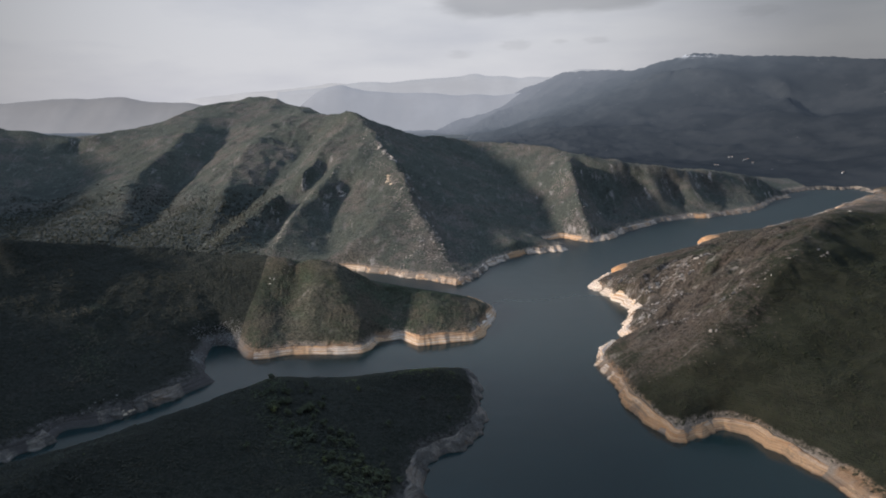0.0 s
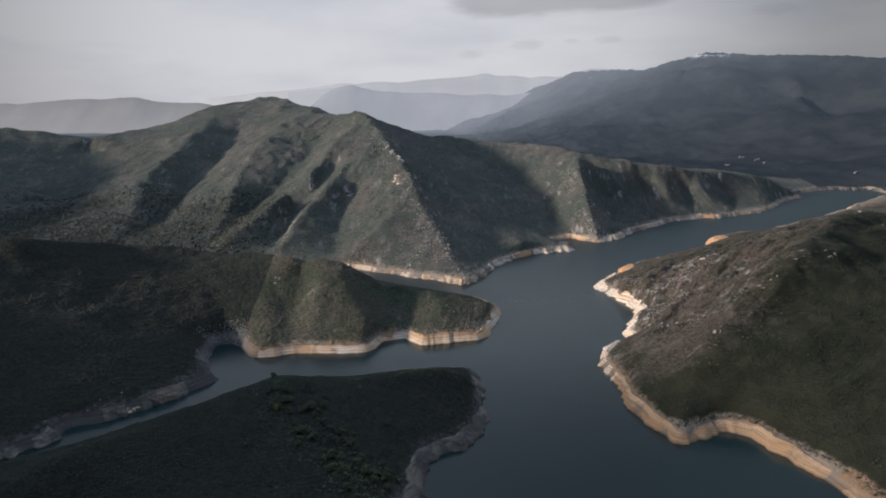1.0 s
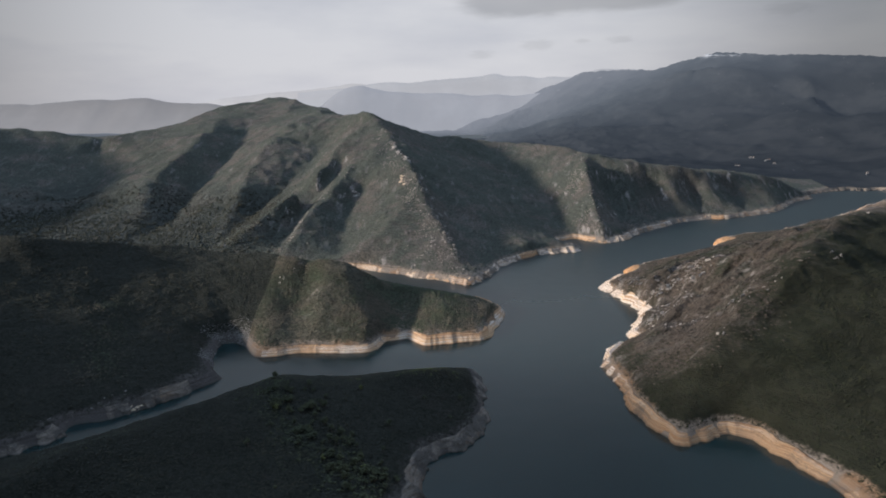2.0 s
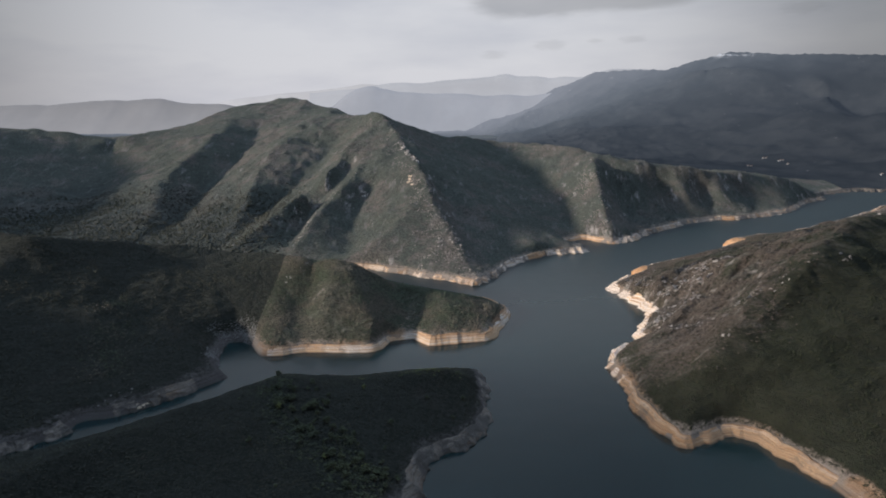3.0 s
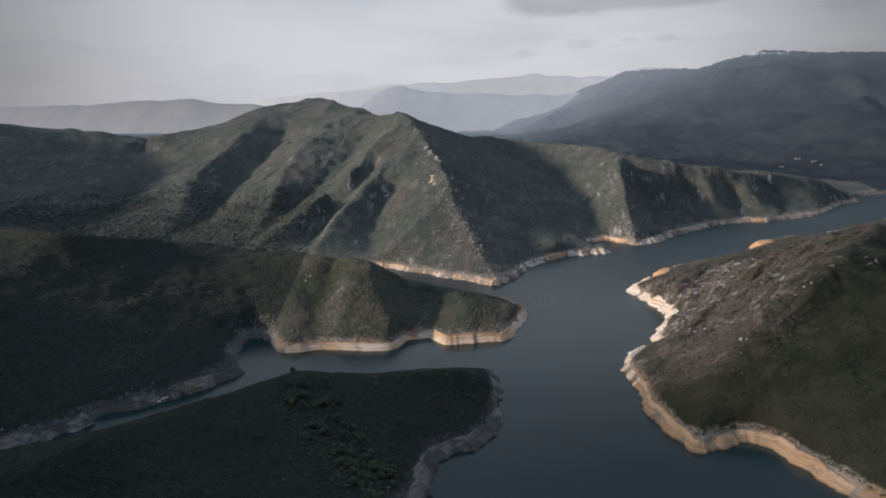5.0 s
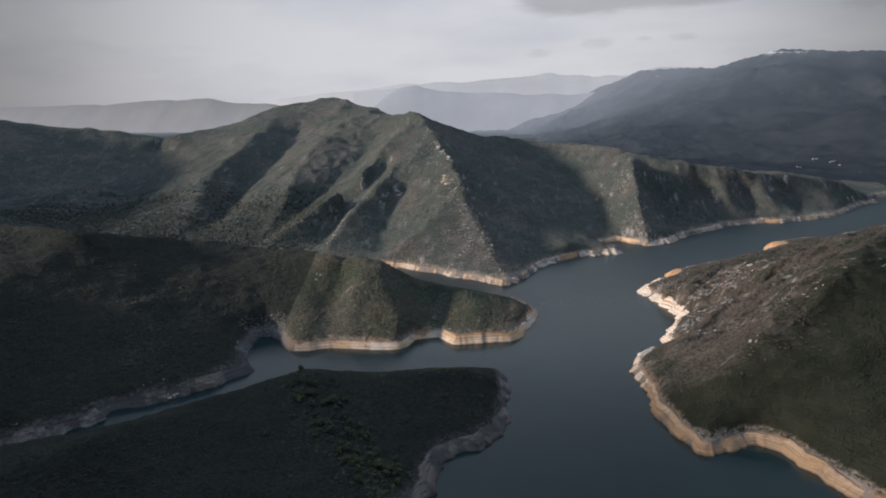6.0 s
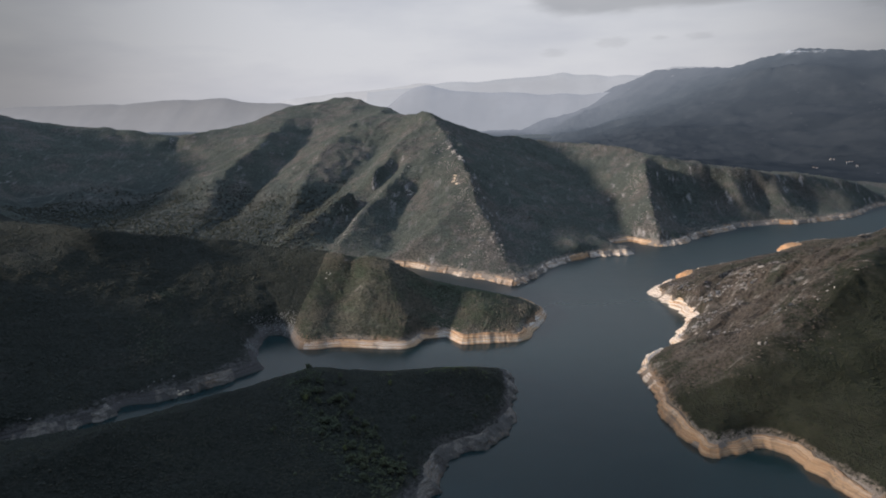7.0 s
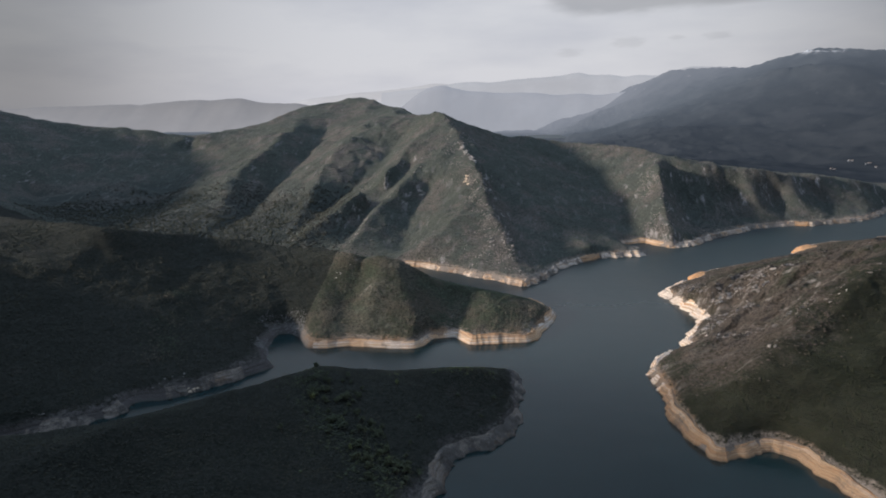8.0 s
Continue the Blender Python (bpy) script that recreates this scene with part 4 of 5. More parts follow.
def shore(label, line, mat, seed, step=1.2, rugged=1.0):
    """The drawdown shore along a water line: level rock beds on a ribbed, weathered slope, each a ledge above the one below."""
    p = np.array(line, float)
    s = np.r_[0, np.cumsum(np.hypot(*np.diff(p, axis=0).T))]
    t = np.linspace(0, s[-1], int(s[-1] / step))
    x, y = np.interp(t, s, p[:, 0]), np.interp(t, s, p[:, 1])
    tx, ty = np.gradient(x), np.gradient(y)
    k = np.ones(9) / 9
    tx, ty = np.convolve(np.pad(tx, 4, mode="edge"), k, "valid"), np.convolve(np.pad(ty, 4, mode="edge"), k, "valid")
    ln = np.hypot(tx, ty) + 1e-9
    nx, ny = -ty / ln, tx / ln
    if np.mean(shore_distance(x + nx * 2, y + ny * 2)) < 0:
        nx, ny = -nx, -ny
    off, wide, tall = -ragged(x, y), shore_width(x, y), shore_tall(x, y)
    z0 = t * 0 + seed
    ribs = (1 - 2 * np.abs(fbm(t, z0, 30, 2, 0.5, seed + 30))) * 1.3 + (1 - 2.4 * np.abs(fbm(t, z0, 13, 3, 0.55, seed + 31))) * 1.9
    cell = np.floor(t / 6.5 + 0.6 * fbm(t, z0, 17, 2, 0.5, seed + 32))
    ribs = ribs + 0.8 * np.sin(cell * 12.9898 + seed) * np.cos(cell * 4.1)
    base = tagged(new("shore"), label, "rock shore", kind="structure")
    m = len(t)

    def row(h, back, bed):
        """One contour of the slope at a share h of its height, set back by a ledge."""
        lean = t + 5 * h
        d = off + wide * 0.9 * h ** 1.1 - rugged * ribs * (1 - 0.45 * h) + back
        d = d + rugged * (fbm(lean, z0 + 9 * h, 4.5, 3, 0.6, seed + 33) * 0.75 + fbm(lean, z0 + 3.1 * bed, 18, 3, 0.6, seed + 9) * 0.35)
        return np.stack([x + nx * d, y + ny * d, tall * h + 0.22 * fbm(t, z0 + 7.7 * bed, 14, 3, 0.6, seed + 50)], -1)
    for b in range(BEDS):
        low, high = b / BEDS, (b + 1) / BEDS
        ledge = 0.25 + 0.3 * ((b * 7 + seed) % 5) / 4
        foot = row(low, 0, b)
        foot[:, 2] -= 1.6 if b == 0 else 0.25
        inner = row(high, ledge + 0.5, b)
        if b == BEDS - 1:
            inner = row(high, 3.2, b)
            inner[:, 2] -= 0.9
        v = np.concatenate([foot, row(low + 0.55 / BEDS, 0.05, b), row(high, 0.0, b), inner])
        i = np.arange(m - 1)
        f = np.concatenate([np.stack([r * m + i, r * m + i + 1, (r + 1) * m + i + 1, (r + 1) * m + i], 1) for r in range(3)])
        me = bpy.data.meshes.new("rock_bed")
        me.from_pydata(v.tolist(), [], f.tolist())
        me.materials.append(mat)
        new("rock_bed", me).parent = base
    return base


# Greyed and dimmed: the near and west shores' shade is in this colour.
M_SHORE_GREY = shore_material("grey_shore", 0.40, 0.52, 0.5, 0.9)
M_SHORE_PALE = shore_material("pale_shore", 0.55, 1.0, 0.0)
M_SHORE_OCHRE = shore_material("ochre_shore", 0.70, 0.78, 0.04)
M_SHORE_FAR = shore_material("far_shore", 0.46, 1.08, 0.2, 0.8)
shore("bare rock shore round the wooded headland, greyed as in shade", SHORE_NEAR, M_SHORE_GREY, 40)
shore("broken rock shore below the dark hillside, greyed as in shade", SHORE_WEST[:-17], M_SHORE_GREY, 60, 1.2, 1.3)
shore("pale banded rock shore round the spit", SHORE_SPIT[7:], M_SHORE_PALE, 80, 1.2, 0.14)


def nearest(line, x, y):
    return min(range(len(line)), key=lambda k: math.dist(line[k], (x, y)))


M_SHORE_RUST = shore_material("rust_shore", 0.80, 0.9, 0.0, 0.3)
CUTS = [nearest(SHORE_LAKE, *p) for p in ((-150, 830), (22, 747), (99, 885), (129, 908), (190, 926), (172, 985), (238, 983), (474, 1185), (508, 1189), (797, 1434))]
# Sunny foot gets cream, shaded stretches a greyer shore: light put into colour.
for n, (label, mat, rugged) in enumerate((("cream rock shore under the mountain's sunny foot", M_SHORE_PALE, 0.7), ("grey broken rock shore in the mountain's shade", M_SHORE_FAR, 1.4),
                                          ("rust-coloured stretch of rock shore", M_SHORE_RUST, 0.8), ("whitish rock shore round the mountain's low point", M_SHORE_FAR, 1.0),
                                          ("shaded rock shore in the mountain's small cove", M_SHORE_GREY, 1.2), ("cream rock shore under the second spur", M_SHORE_PALE, 0.9),
                                          ("pale grey rock shore along the river arm", M_SHORE_FAR, 1.5), ("rust-coloured block of the river arm's shore", M_SHORE_RUST, 0.8),
                                          ("pale grey rock shore along the upper river arm", M_SHORE_FAR, 1.5))):
    shore(label, SHORE_LAKE[CUTS[n]:CUTS[n + 1] + 1], mat, 100 + 13 * n, 1.8, rugged)
shore("dull grey shore across the head of the lake", SHORE_HEAD, M_SHORE_GREY, 110, 3.5, 1.5)
M_SHORE_CREAM = shore_material("cream_shore", 0.46, 1.2, 0.0, 0.3)
east_far = [p for p in SHORE_EAST if p[1] > 860]
east_tip = [p for p in SHORE_EAST if 468 < p[1] <= 870]
east_foot = [p for p in SHORE_EAST if p[1] <= 480]
shore("grey and ochre shore on the far side of the dry headland", east_far, M_SHORE_FAR, 120, 3.5, 1.5)
shore("cream limestone shore round the headland's rocky tip", east_tip, M_SHORE_CREAM, 140, 1.2, 1.3)
shore("ochre banded rock shore at the headland's foot", east_foot, M_SHORE_OCHRE, 160, 1.2, 0.8)

# ---------------------------------------------------------------- rocks, banks, trees, houses


def rock_material(name, a, b):
    n = Nodes(name)
    col = n.mix(n.span(n.noise(0.35, 8, 0.75), 0.35, 0.65), a, b)
    col = n.mix(n.span(n.noise(1.5, 6, 0.7), 0.55, 0.72), col, tuple(c * 0.4 for c in a))
    return n.done(col, 0.95, n.noise(0.8, 8, 0.8), 0.8, 0.15)


M_ROCK = rock_material("limestone", (0.17, 0.155, 0.14), (0.30, 0.275, 0.255))
M_ROCK_DARK = rock_material("weathered_limestone", (0.12, 0.108, 0.10), (0.26, 0.235, 0.22))
M_ROCK_PALE = rock_material("pale_limestone", (0.30, 0.275, 0.25), (0.46, 0.425, 0.39))
M_ROCK_WARM = rock_material("warm_limestone", (0.45, 0.37, 0.28), (0.6, 0.5, 0.38))
M_SOIL = rock_material("ochre_soil", (0.33, 0.175, 0.085), (0.43, 0.265, 0.15))


def crag_mesh(seed):
    """A jagged limestone crag of a few leaning blocks."""
    rnd = random.Random(seed)
    bm = bmesh.new()
    for _ in range(rnd.randint(3, 5)):
        cx, cy, lean = rnd.uniform(-0.45, 0.45), rnd.uniform(-0.3, 0.3), rnd.uniform(-0.3, 0.3)
        w, d, h = rnd.uniform(0.2, 0.45), rnd.uniform(0.15, 0.35), rnd.uniform(0.35, 0.95)
        vs = [bm.verts.new((cx + rnd.uniform(-w, w) + lean * k * h, cy + rnd.uniform(-d, d), k * h * rnd.uniform(0.75, 1.1) - 0.25)) for k in (0, 0, 0, 0, 0.5, 0.5, 0.5, 0.8, 1, 1)]
        bmesh.ops.convex_hull(bm, input=vs)
    loose = [v for v in bm.verts if not v.link_faces]
    bmesh.ops.delete(bm, geom=loose, context="VERTS")
    me = bpy.data.meshes.new("rock")
    bm.to_mesh(me)
    bm.free()
    return me


RECOLOURED = {}
CRAGS = [crag_mesh(50 + k) for k in range(8)]


def lay_rocks(line, count, size, wide, seed, bedded, low):
    """Places for crags strewn along a band of the slope: a mesh and its matrix for each."""
    rnd = random.Random(seed)
    for _ in range(count):
        k = rnd.uniform(0, len(line) - 1.001)
        a, b, u = line[int(k)], line[int(k) + 1], k % 1
        x, y = a[0] + (b[0] - a[0]) * u + rnd.gauss(0, wide), a[1] + (b[1] - a[1]) * u + rnd.gauss(0, wide)
        z = ground_at(x, y)
        if z < low:
            continue
        me = rnd.choice(CRAGS)
        r = rnd.uniform(*size) * rnd.choice((0.6, 0.8, 1.0, 1.0))
        turn = rnd.gauss(0.55, 0.22) + (math.pi if rnd.random() < 0.5 else 0) if bedded else rnd.uniform(0, 6.3)
        size3 = (r * rnd.uniform(1.3, 2.4), r * 0.6, r * rnd.uniform(0.5, 0.95)) if bedded else (r, r, r * rnd.uniform(0.35, 0.75))
        yield me, Matrix.LocRotScale((x, y, z), Euler((rnd.uniform(-0.2, 0.2), rnd.uniform(-0.2, 0.2), turn)), size3)


def rocks(label, group, line, count, size, mat, wide, seed, bedded=False, low=RING):
    """Crags strewn along a band of the slope, each a thing of its own."""
    for me, m in lay_rocks(line, count, size, wide, seed, bedded, low):
        key = (me.name, mat.name)
        if key not in RECOLOURED:
            RECOLOURED[key] = me.copy()
            RECOLOURED[key].materials.append(mat)
        ob = new("rock", RECOLOURED[key])
        ob.matrix_world = m
        tagged(ob, label, "rock", group)


def far_crags(label, line, count, size, mat, wide, seed):
    """Crags of a far slope, too small to tell apart, joined into one body."""
    bm = bmesh.new()
    for me, m in lay_rocks(line, count, size, wide, seed, False, RING):
        first = len(bm.verts)
        bm.from_mesh(me)
        bm.verts.ensure_lookup_table()
        bmesh.ops.transform(bm, matrix=m, verts=bm.verts[first:])
    me = bpy.data.meshes.new("crags")
    bm.to_mesh(me)
    bm.free()
    me.materials.append(mat)
    tagged(new("crags", me), label, "rock", kind="stuff")


rocks("jagged grey limestone crag among brown scrub", "crags of the dry headland", [(196, 700), (212, 672), (228, 652), (250, 660), (275, 668), (310, 690)], 70, (2.2, 5.5), M_ROCK_DARK, 10, 1, True)
rocks("grey limestone crag at the headland's broken edge", "crags of the dry headland", [(206, 640), (203, 600), (196, 568), (215, 585), (235, 598)], 34, (2.0, 4.5), M_ROCK_PALE, 8, 2, True)
rocks("low limestone crag along the headland's spur", "crags of the dry headland", [(185, 515), (220, 514), (242, 512), (272, 517), (301, 528), (345, 545)], 30, (1.6, 3.6), M_ROCK_DARK, 4, 3, True)
rocks("pale limestone rib among brown scrub", "crags of the dry headland", [(212, 655), (222, 647), (230, 646), (239, 652), (249, 641), (263, 632), (285, 668), (300, 690)], 52, (2.4, 5.5), M_ROCK_PALE, 6, 21, True)
rocks("weathered limestone rib above the headland's point", "crags of the dry headland", [(198, 716), (222, 738), (246, 758), (303, 799)], 22, (1.8, 4.0), M_ROCK_DARK, 5, 22, True)
rocks("thin limestone rib down the headland's side", "crags of the dry headland", [(180, 556), (196, 536), (212, 518), (228, 503), (242, 495), (275, 518)], 30, (1.6, 3.4), M_ROCK_PALE, 3, 23, True)
rocks("pale limestone crag on the headland's crest", "crags of the dry headland", [(455, 680), (491, 756), (500, 790)], 8, (3.0, 5.0), M_ROCK_DARK, 8, 4)
# Pale warm rock colour paints the patch of sunlight on this shore.
rocks("broken rock on the grey shore, pale and warm as if sunlit", "crags of the west shore", [(-231, 421), (-226, 427), (-221, 433)], 18, (1.5, 3.2), M_ROCK_WARM, 1.2, 13, False, 0.5)
rocks("lone pale boulder on the brown slope", "crags of the dry headland", [(206, 458), (211, 462)], 3, (2.5, 4.0), M_ROCK, 1.5, 5)
far_crags("grey limestone crag along the mountain's sharp spur", [(-190, 1420), (-157, 1328), (-130, 1244), (-107, 1165), (-82, 1086), (-60, 1017), (-55, 982), (-44, 940), (-23, 895), (-15, 866), (-6, 839), (6, 799), (18, 769)], 70, (2.5, 6.5), M_ROCK, 4, 6)
far_crags("pale grey crag high on the mountain's sharp spur", [(-124, 1225), (-107, 1165), (-92, 1115), (-80, 1080)], 26, (3.0, 7.0), M_ROCK_PALE, 3, 16)
far_crags("ruddy grey rib of rock down the mountain's foot", [(-18, 875), (-31, 841), (-42, 819), (-56, 795)], 34, (2.0, 5.0), M_ROCK, 3, 26)
far_crags("grey crag on a side spur of the mountain", [(-195, 1391), (-223, 1294), (-233, 1224), (-235, 1133), (-247, 1044), (-279, 985), (-297, 953), (-306, 910), (-317, 881), (-326, 857)], 16, (2.5, 5.5), M_ROCK_DARK, 4, 7)
far_crags("grey crag on a lower spur of the mountain", [(-189, 1285), (-190, 1168), (-189, 1092), (-199, 1035), (-217, 998), (-230, 939), (-232, 898), (-236, 861)], 16, (2.5, 5.5), M_ROCK, 4, 8)
far_crags("pale broken crag at the lower spur's foot", [(-236, 895), (-240, 872)], 9, (2.5, 5.0), M_ROCK_PALE, 3, 27)
far_crags("grey crag on the second spur above the lake", [(260, 1395), (246, 1225), (241, 1160), (237, 1110), (236, 1068), (237, 1030), (237, 1003), (236, 985)], 30, (2.5, 6.0), M_ROCK, 4, 9)
rocks("pale crag near the spit's wooded crest", "crags of the spit", [(-168, 645), (-176, 634), (-184, 624)], 12, (1.5, 3.5), M_ROCK_PALE, 2.5, 10)
rocks("warm pale rock scar on the mountain's face", "rock scars", [(-90, 1046), (-86, 1024), (-81, 1000)], 12, (4.0, 7.5), M_ROCK_WARM, 2.0, 11)
rocks("whitish rock scar on the mountain's green face", "rock scars", [(-172, 1056), (-166, 1049), (-160, 1040)], 9, (4.0, 8.0), M_ROCK_PALE, 3, 12)


rocks("broken grey rock on the bare shore", "rocks of the west shore", SHORE_WEST, 14, (1.2, 3.5), M_ROCK_DARK, 4, 14, False, 0.8)
rocks("pale rock on the headland's cream shore", "rocks of the cream shore", [(182, 738), (199, 685), (208, 640), (186, 612), (172, 580)], 14, (1.2, 3.2), M_ROCK, 3, 15, False, 0.8)

def near_line(line, reach, seed):
    """A likelihood that falls off away from a line, broken up."""
    def keep(x, y, z):
        best = np.full(x.shape, 1e9)
        for (ax, ay), (bx, by) in zip(line, line[1:]):
            dx, dy = bx - ax, by - ay
            k = np.clip(((x - ax) * dx + (y - ay) * dy) / (dx * dx + dy * dy), 0, 1)
            best = np.minimum(best, (x - ax - k * dx) ** 2 + (y - ay - k * dy) ** 2)
        return np.exp(-best / reach ** 2) * smooth(fbm(x, y, 26, 3, 0.5, seed), -0.3, 0.4)
    return keep


for seed, line, reach, many in ((31, [(190, 712), (212, 668), (232, 648), (252, 640), (290, 680)], 13, 2600), (32, [(203, 640), (196, 575), (212, 590), (240, 600)], 10, 1500),
                                (33, [(183, 540), (190, 522), (205, 508), (226, 504), (246, 512), (280, 535)], 6, 900)):
    scatter("rubble", "grey limestone rubble between the headland's crags", 4, many, (0.6, 2.2), M_ROCK_DARK, (170, 330, 480, 760), near_line(line, reach, seed), seed, RING - 2)
M_RUBBLE = rock_material("grey_rubble", (0.12, 0.115, 0.11), (0.26, 0.25, 0.24))
scatter("rubble", "broken grey rubble along the west shore", 2, 3600, (0.8, 2.4), M_RUBBLE, (-350, -170, 310, 610), near_line([(-340, 323), (-295, 360), (-268, 385), (-250, 409), (-215, 443), (-190, 476)], 6, 47), 19, 0.5)
M_SCREE = rock_material("pale_scree", (0.13, 0.128, 0.125), (0.25, 0.245, 0.24))
scatter("rubble", "fan of broken grey rock at the inlet's head", 2, 9000, (0.4, 1.3), M_SCREE, (-270, -190, 500, 625), near_line([(-190, 484), (-203, 498), (-208, 512), (-217, 530), (-221, 552), (-210, 566), (-192, 556)], 8, 48), 20, 0.2)
M_ROCK_RUDDY = rock_material("ruddy_limestone", (0.19, 0.165, 0.15), (0.33, 0.29, 0.265))
scatter("rubble", "ruddy grey rubble down the mountain's main spur", 5, 5000, (0.8, 2.1), M_ROCK_RUDDY, (-220, 60, 770, 1330), near_line([(-135, 1262), (-92, 1088), (-72, 998), (-45, 900), (-22, 830), (-6, 785)], 22, 45), 17)
scatter("rubble", "grey rubble down the second spur above the lake", 5, 2200, (0.8, 2.0), M_ROCK_RUDDY, (170, 290, 970, 1300), near_line([(232, 1213), (222, 1110), (218, 1030), (218, 995)], 15, 46), 18)


def earth_bank(x, y, length, width, height, turn, seed):
    """A low smooth bank of bare ochre earth running into the water."""
    bm = bmesh.new()
    bmesh.ops.create_icosphere(bm, subdivisions=4, radius=1.0)
    for v in bm.verts:
        lump = 1 + 0.16 * noise.noise(v.co * 2.2 + Vector((seed, 0, 0)))
        v.co = Vector((v.co.x * length * lump, v.co.y * width * lump, max(v.co.z, -0.4) * height * lump))
    for f in bm.faces:
        f.smooth = True
    me = bpy.data.meshes.new("earth_bank")
    bm.to_mesh(me)
    bm.free()
    me.materials.append(M_SOIL)
    ob = new("earth_bank", me)
    ob.matrix_world = pose(x, y, 0.3, 0, 0, turn)
    tagged(ob, "low rounded bank of bare ochre earth at the water's edge", "bank", "ochre banks")


earth_bank(238, 807, 17, 10, 9.5, 22, 1)
earth_bank(424, 974, 25, 14, 11.0, 28, 2)
earth_bank(388, 915, 8, 4, 4.5, 20, 3)


def tree(seed, mat):
    """A small broadleaf tree: a tapered forked trunk and a loose crown of leaf clumps."""
    rnd = random.Random(seed)
    base = tagged(new("tree"), "small green tree standing on the near headland", "tree", "trees on the headland")
    bm = bmesh.new()
    tips = []
    for k in range(4):
        a = k * 1.7 + rnd.uniform(-0.4, 0.4)
        p0, r0 = Vector((0, 0, -0.4)), 0.16
        for p1, r1 in ((Vector((0, 0, 1.2)), 0.12), (Vector((math.cos(a) * 0.7, math.sin(a) * 0.7, 2.4 + rnd.uniform(0, 0.6))), 0.05)):
            q = (p1 - p0).to_track_quat("Z", "Y").to_matrix().to_4x4()
            bmesh.ops.create_cone(bm, segments=6, radius1=r0, radius2=r1, depth=(p1 - p0).length, matrix=Matrix.Translation((p0 + p1) / 2) @ q)
            p0, r0 = p1, r1
        tips.append(p1)
    me = bpy.data.meshes.new("trunk")
    bm.to_mesh(me)
    bm.free()
    me.materials.append(M_BARK)
    new("trunk", me).parent = base
    bm = bmesh.new()
    for k in range(22):
        c = rnd.choice(tips) + Vector((rnd.gauss(0, 0.6), rnd.gauss(0, 0.6), rnd.gauss(0.2, 0.5)))
        made = bmesh.ops.create_icosphere(bm, subdivisions=1, radius=rnd.uniform(0.35, 0.7), matrix=Matrix.Translation(c))
        for v in made["verts"]:
            v.co = c + (v.co - c) * rnd.uniform(0.6, 1.3)
    me = bpy.data.meshes.new("crown")
    bm.to_mesh(me)
    bm.free()
    me.materials.append(mat)
    new("crown", me).parent = base
    return base


M_BARK = rock_material("bark", (0.06, 0.05, 0.04), (0.10, 0.085, 0.07))
# Lighter leaves: sunlight on the spur and crests is put into their colour.
M_LEAF_LIT_GREEN = leaf_material("lit_green_leaves", (0.0, (0.036, 0.044, 0.030)), (0.6, (0.048, 0.056, 0.034)), (1.0, (0.068, 0.074, 0.042)))
M_LEAF_LIT_YELLOW = leaf_material("lit_yellow_leaves", (0.0, (0.07, 0.08, 0.035)), (1.0, (0.10, 0.11, 0.045)))
scatter("scrub", "green scrub down the headland's spur, lightened as if sunlit", 1, 3200, (0.9, 2.3), M_LEAF_LIT_GREEN, (-160, -20, 260, 430), near_line([(-120, 400), (-97, 366), (-74, 335), (-50, 305), (-38, 285)], 15, 49), 24)
scatter("scrub", "yellowish scrub along the headland's inner crest, coloured as if sunlit", 1, 500, (0.5, 1.3), M_LEAF_LIT_YELLOW, (-260, -130, 230, 340), near_line([(-182, 292), (-183, 284), (-183, 275), (-184, 265)], 3.5, 52), 26)
# Lighter brown scrub carries the faint light on this spur in its colour.
scatter("scrub", "brownish scrub down a spur of the dark hillside, lightened as if lit", 2, 2200, (0.7, 1.8), M_LEAF_SPIT, (-350, -230, 420, 600), near_line([(-322, 565), (-303, 522), (-287, 482), (-272, 450)], 15, 53), 27)
scatter("scrub", "yellow-green scrub along the headland's outer crest, coloured as if sunlit", 1, 900, (0.7, 1.7), M_LEAF_LIT_YELLOW, (-80, 30, 420, 495), near_line([(-66, 438), (-40, 433), (-14, 438), (2, 441)], 5.5, 50), 25)


def plant_trees():
    rnd = random.Random(77)
    kinds = [tree(200 + k, M_LEAF_LIT_GREEN) for k in range(4)] + [tree(300, M_LEAF_LIT_YELLOW)]
    line = [(-108, 392), (-98, 368), (-77, 341), (-54, 320), (-38, 312)]
    used = set()
    for n in range(120):
        if n < 105:
            k = rnd.uniform(0, 3.999)
            a, b, u = line[int(k)], line[int(k) + 1], k % 1
            x, y = a[0] + (b[0] - a[0]) * u + rnd.gauss(3, 9), a[1] + (b[1] - a[1]) * u + rnd.gauss(2, 8)
        else:
            x, y = rnd.uniform(-120, 15), rnd.uniform(300, 425)
        if region_of(np.array([x]), np.array([y]))[0] != 1:
            continue
        z = ground_at(x, y)
        if z < RING + 1:
            continue
        i = 4 if rnd.random() < 0.04 else rnd.randrange(4)
        m, r = pose(x, y, z - 0.2, 0, 0, rnd.uniform(0, 360)), rnd.uniform(0.8, 1.35)
        if i in used:
            ob = copy_thing(kinds[i], m)
        else:
            ob = kinds[i]
            ob.matrix_world = m
            used.add(i)
        ob.scale = (r, r, r * rnd.uniform(0.85, 1.2))


plant_trees()


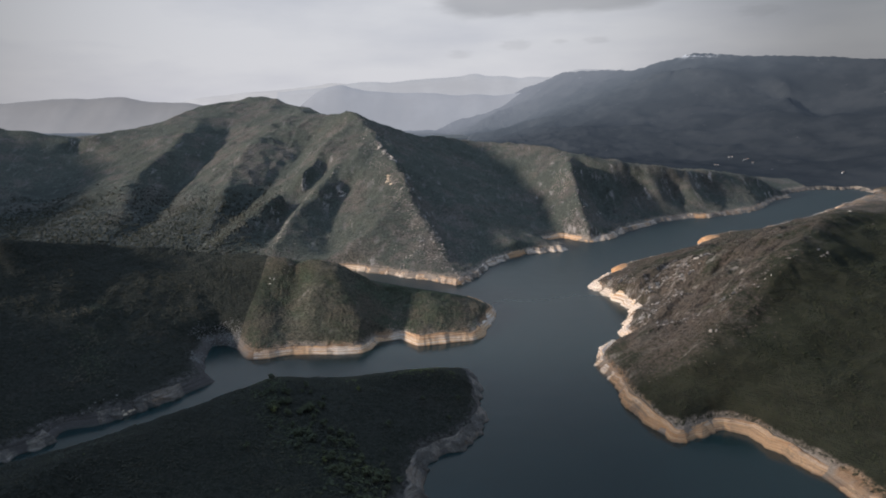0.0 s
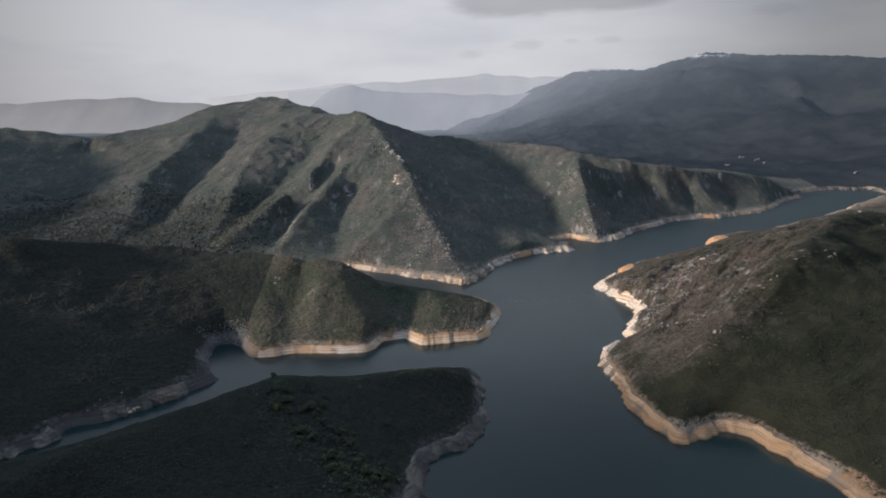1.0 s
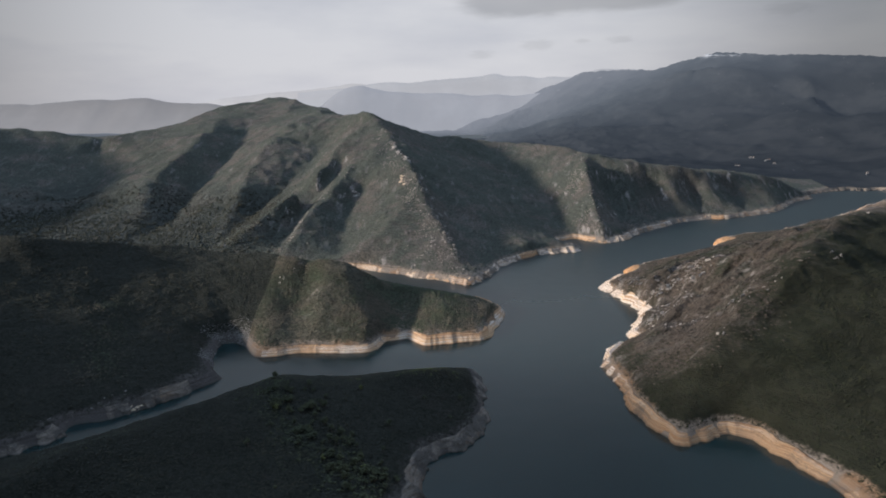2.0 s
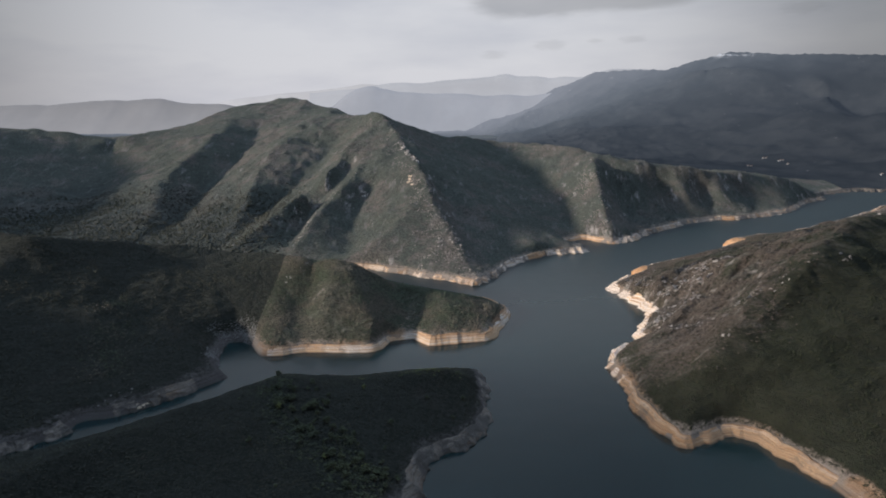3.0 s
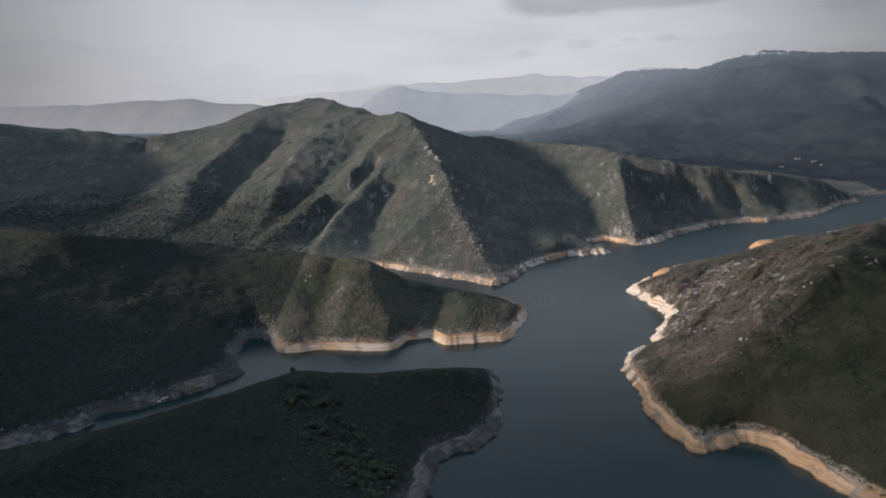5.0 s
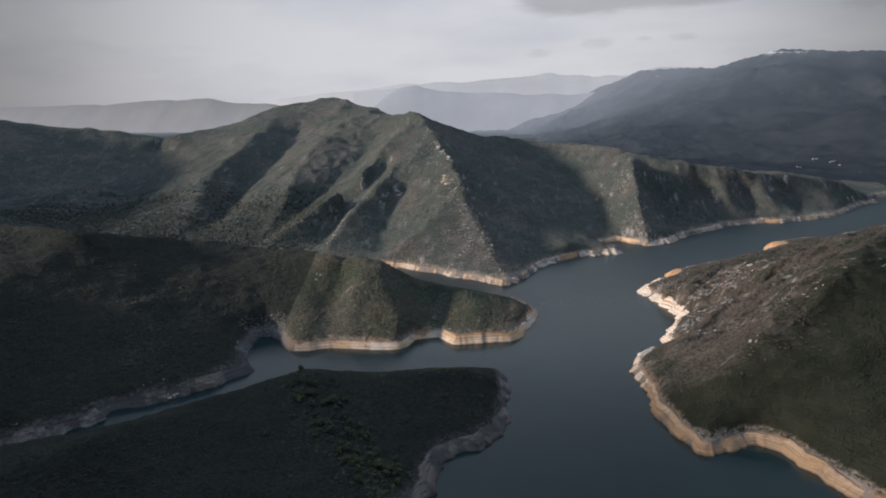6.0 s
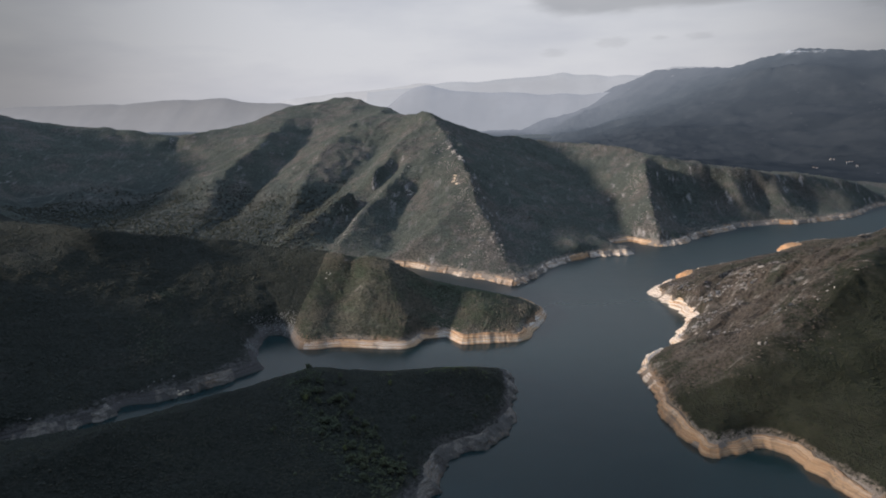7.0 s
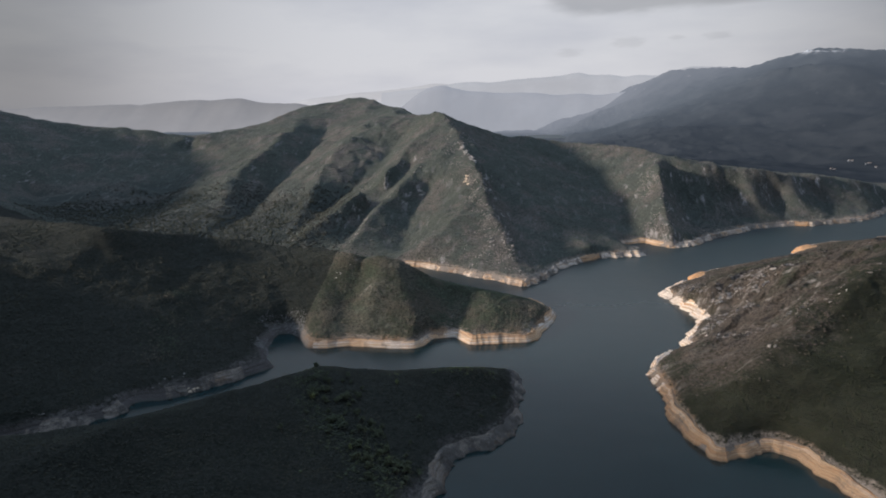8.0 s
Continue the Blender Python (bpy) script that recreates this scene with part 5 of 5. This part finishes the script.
def house(x, y, turn, w, d, h, seed):
    """A far village house: whitewashed walls with door and windows under a tiled gable roof."""
    base = tagged(new("house"), "small whitewashed house with a tiled roof far off", "house", "far village houses")
    z = ground_at(x, y)

    def box(name, lo, hi, mat, parent):
        bm = bmesh.new()
        bmesh.ops.create_cube(bm, size=1.0)
        for v in bm.verts:
            v.co = Vector([lo[k] + (v.co[k] + 0.5) * (hi[k] - lo[k]) for k in range(3)])
        me = bpy.data.meshes.new(name)
        bm.to_mesh(me)
        bm.free()
        me.materials.append(mat)
        ob = new(name, me)
        ob.parent = parent
        return ob
    wall = box("wall", (-w / 2, -d / 2, -3), (w / 2, d / 2, h), M_WALL, base)
    me = bpy.data.meshes.new("roof")
    e = 0.5
    v = [(-w / 2 - e, -d / 2 - e, h), (w / 2 + e, -d / 2 - e, h), (w / 2 + e, d / 2 + e, h), (-w / 2 - e, d / 2 + e, h), (-w / 2 - e, 0, h + d * 0.3), (w / 2 + e, 0, h + d * 0.3)]
    me.from_pydata(v, [], [(0, 1, 5, 4), (2, 3, 4, 5), (0, 4, 3), (1, 2, 5), (3, 2, 1, 0)])
    me.materials.append(M_ROOF)
    new("roof", me).parent = base
    box("door", (-0.6, -d / 2 - 0.06, 0), (0.6, -d / 2 + 0.05, 2.1), M_DOOR, base)
    for k in (-1, 1):
        box("window", (k * w * 0.3 - 0.6, -d / 2 - 0.05, 1.0), (k * w * 0.3 + 0.6, -d / 2 + 0.05, 2.3), M_DOOR, base)
    base.matrix_world = pose(x, y, z, 0, 0, turn)


M_WALL = rock_material("whitewash", (0.19, 0.205, 0.225), (0.24, 0.255, 0.28))
M_ROOF = rock_material("roof_tiles", (0.13, 0.105, 0.095), (0.17, 0.14, 0.125))
M_DOOR = rock_material("dark_wood", (0.06, 0.05, 0.045), (0.08, 0.07, 0.06))
for n, (hx, hy) in enumerate(((821, 1910), (826, 1900), (916, 2031), (923, 2026), (936, 1970), (944, 1972), (952, 1979), (938, 1918), (1052, 1662), (1060, 1672))):
    house(hx, hy, (n * 37) % 50 - 25, 4.2 + n % 3 * 0.8, 3.4 + n % 2 * 0.6, 2.4 + n % 3 * 0.3, n)


def far_lake():
    """Still water on the floor of the far valley."""
    me = bpy.data.meshes.new("far_lake")
    ring = [(62 + math.cos(a) * 120 * (1 + 0.2 * math.sin(3 * a)), 3230 + math.sin(a) * 190 * (1 + 0.15 * math.cos(2 * a)), 53) for a in np.linspace(0, 2 * math.pi, 48, endpoint=False)]
    me.from_pydata(ring, [], [tuple(range(48))])
    me.materials.append(M_WATER)
    tagged(new("far_lake", me), "bright strip of still water in the far valley", "water", kind="structure")


far_lake()
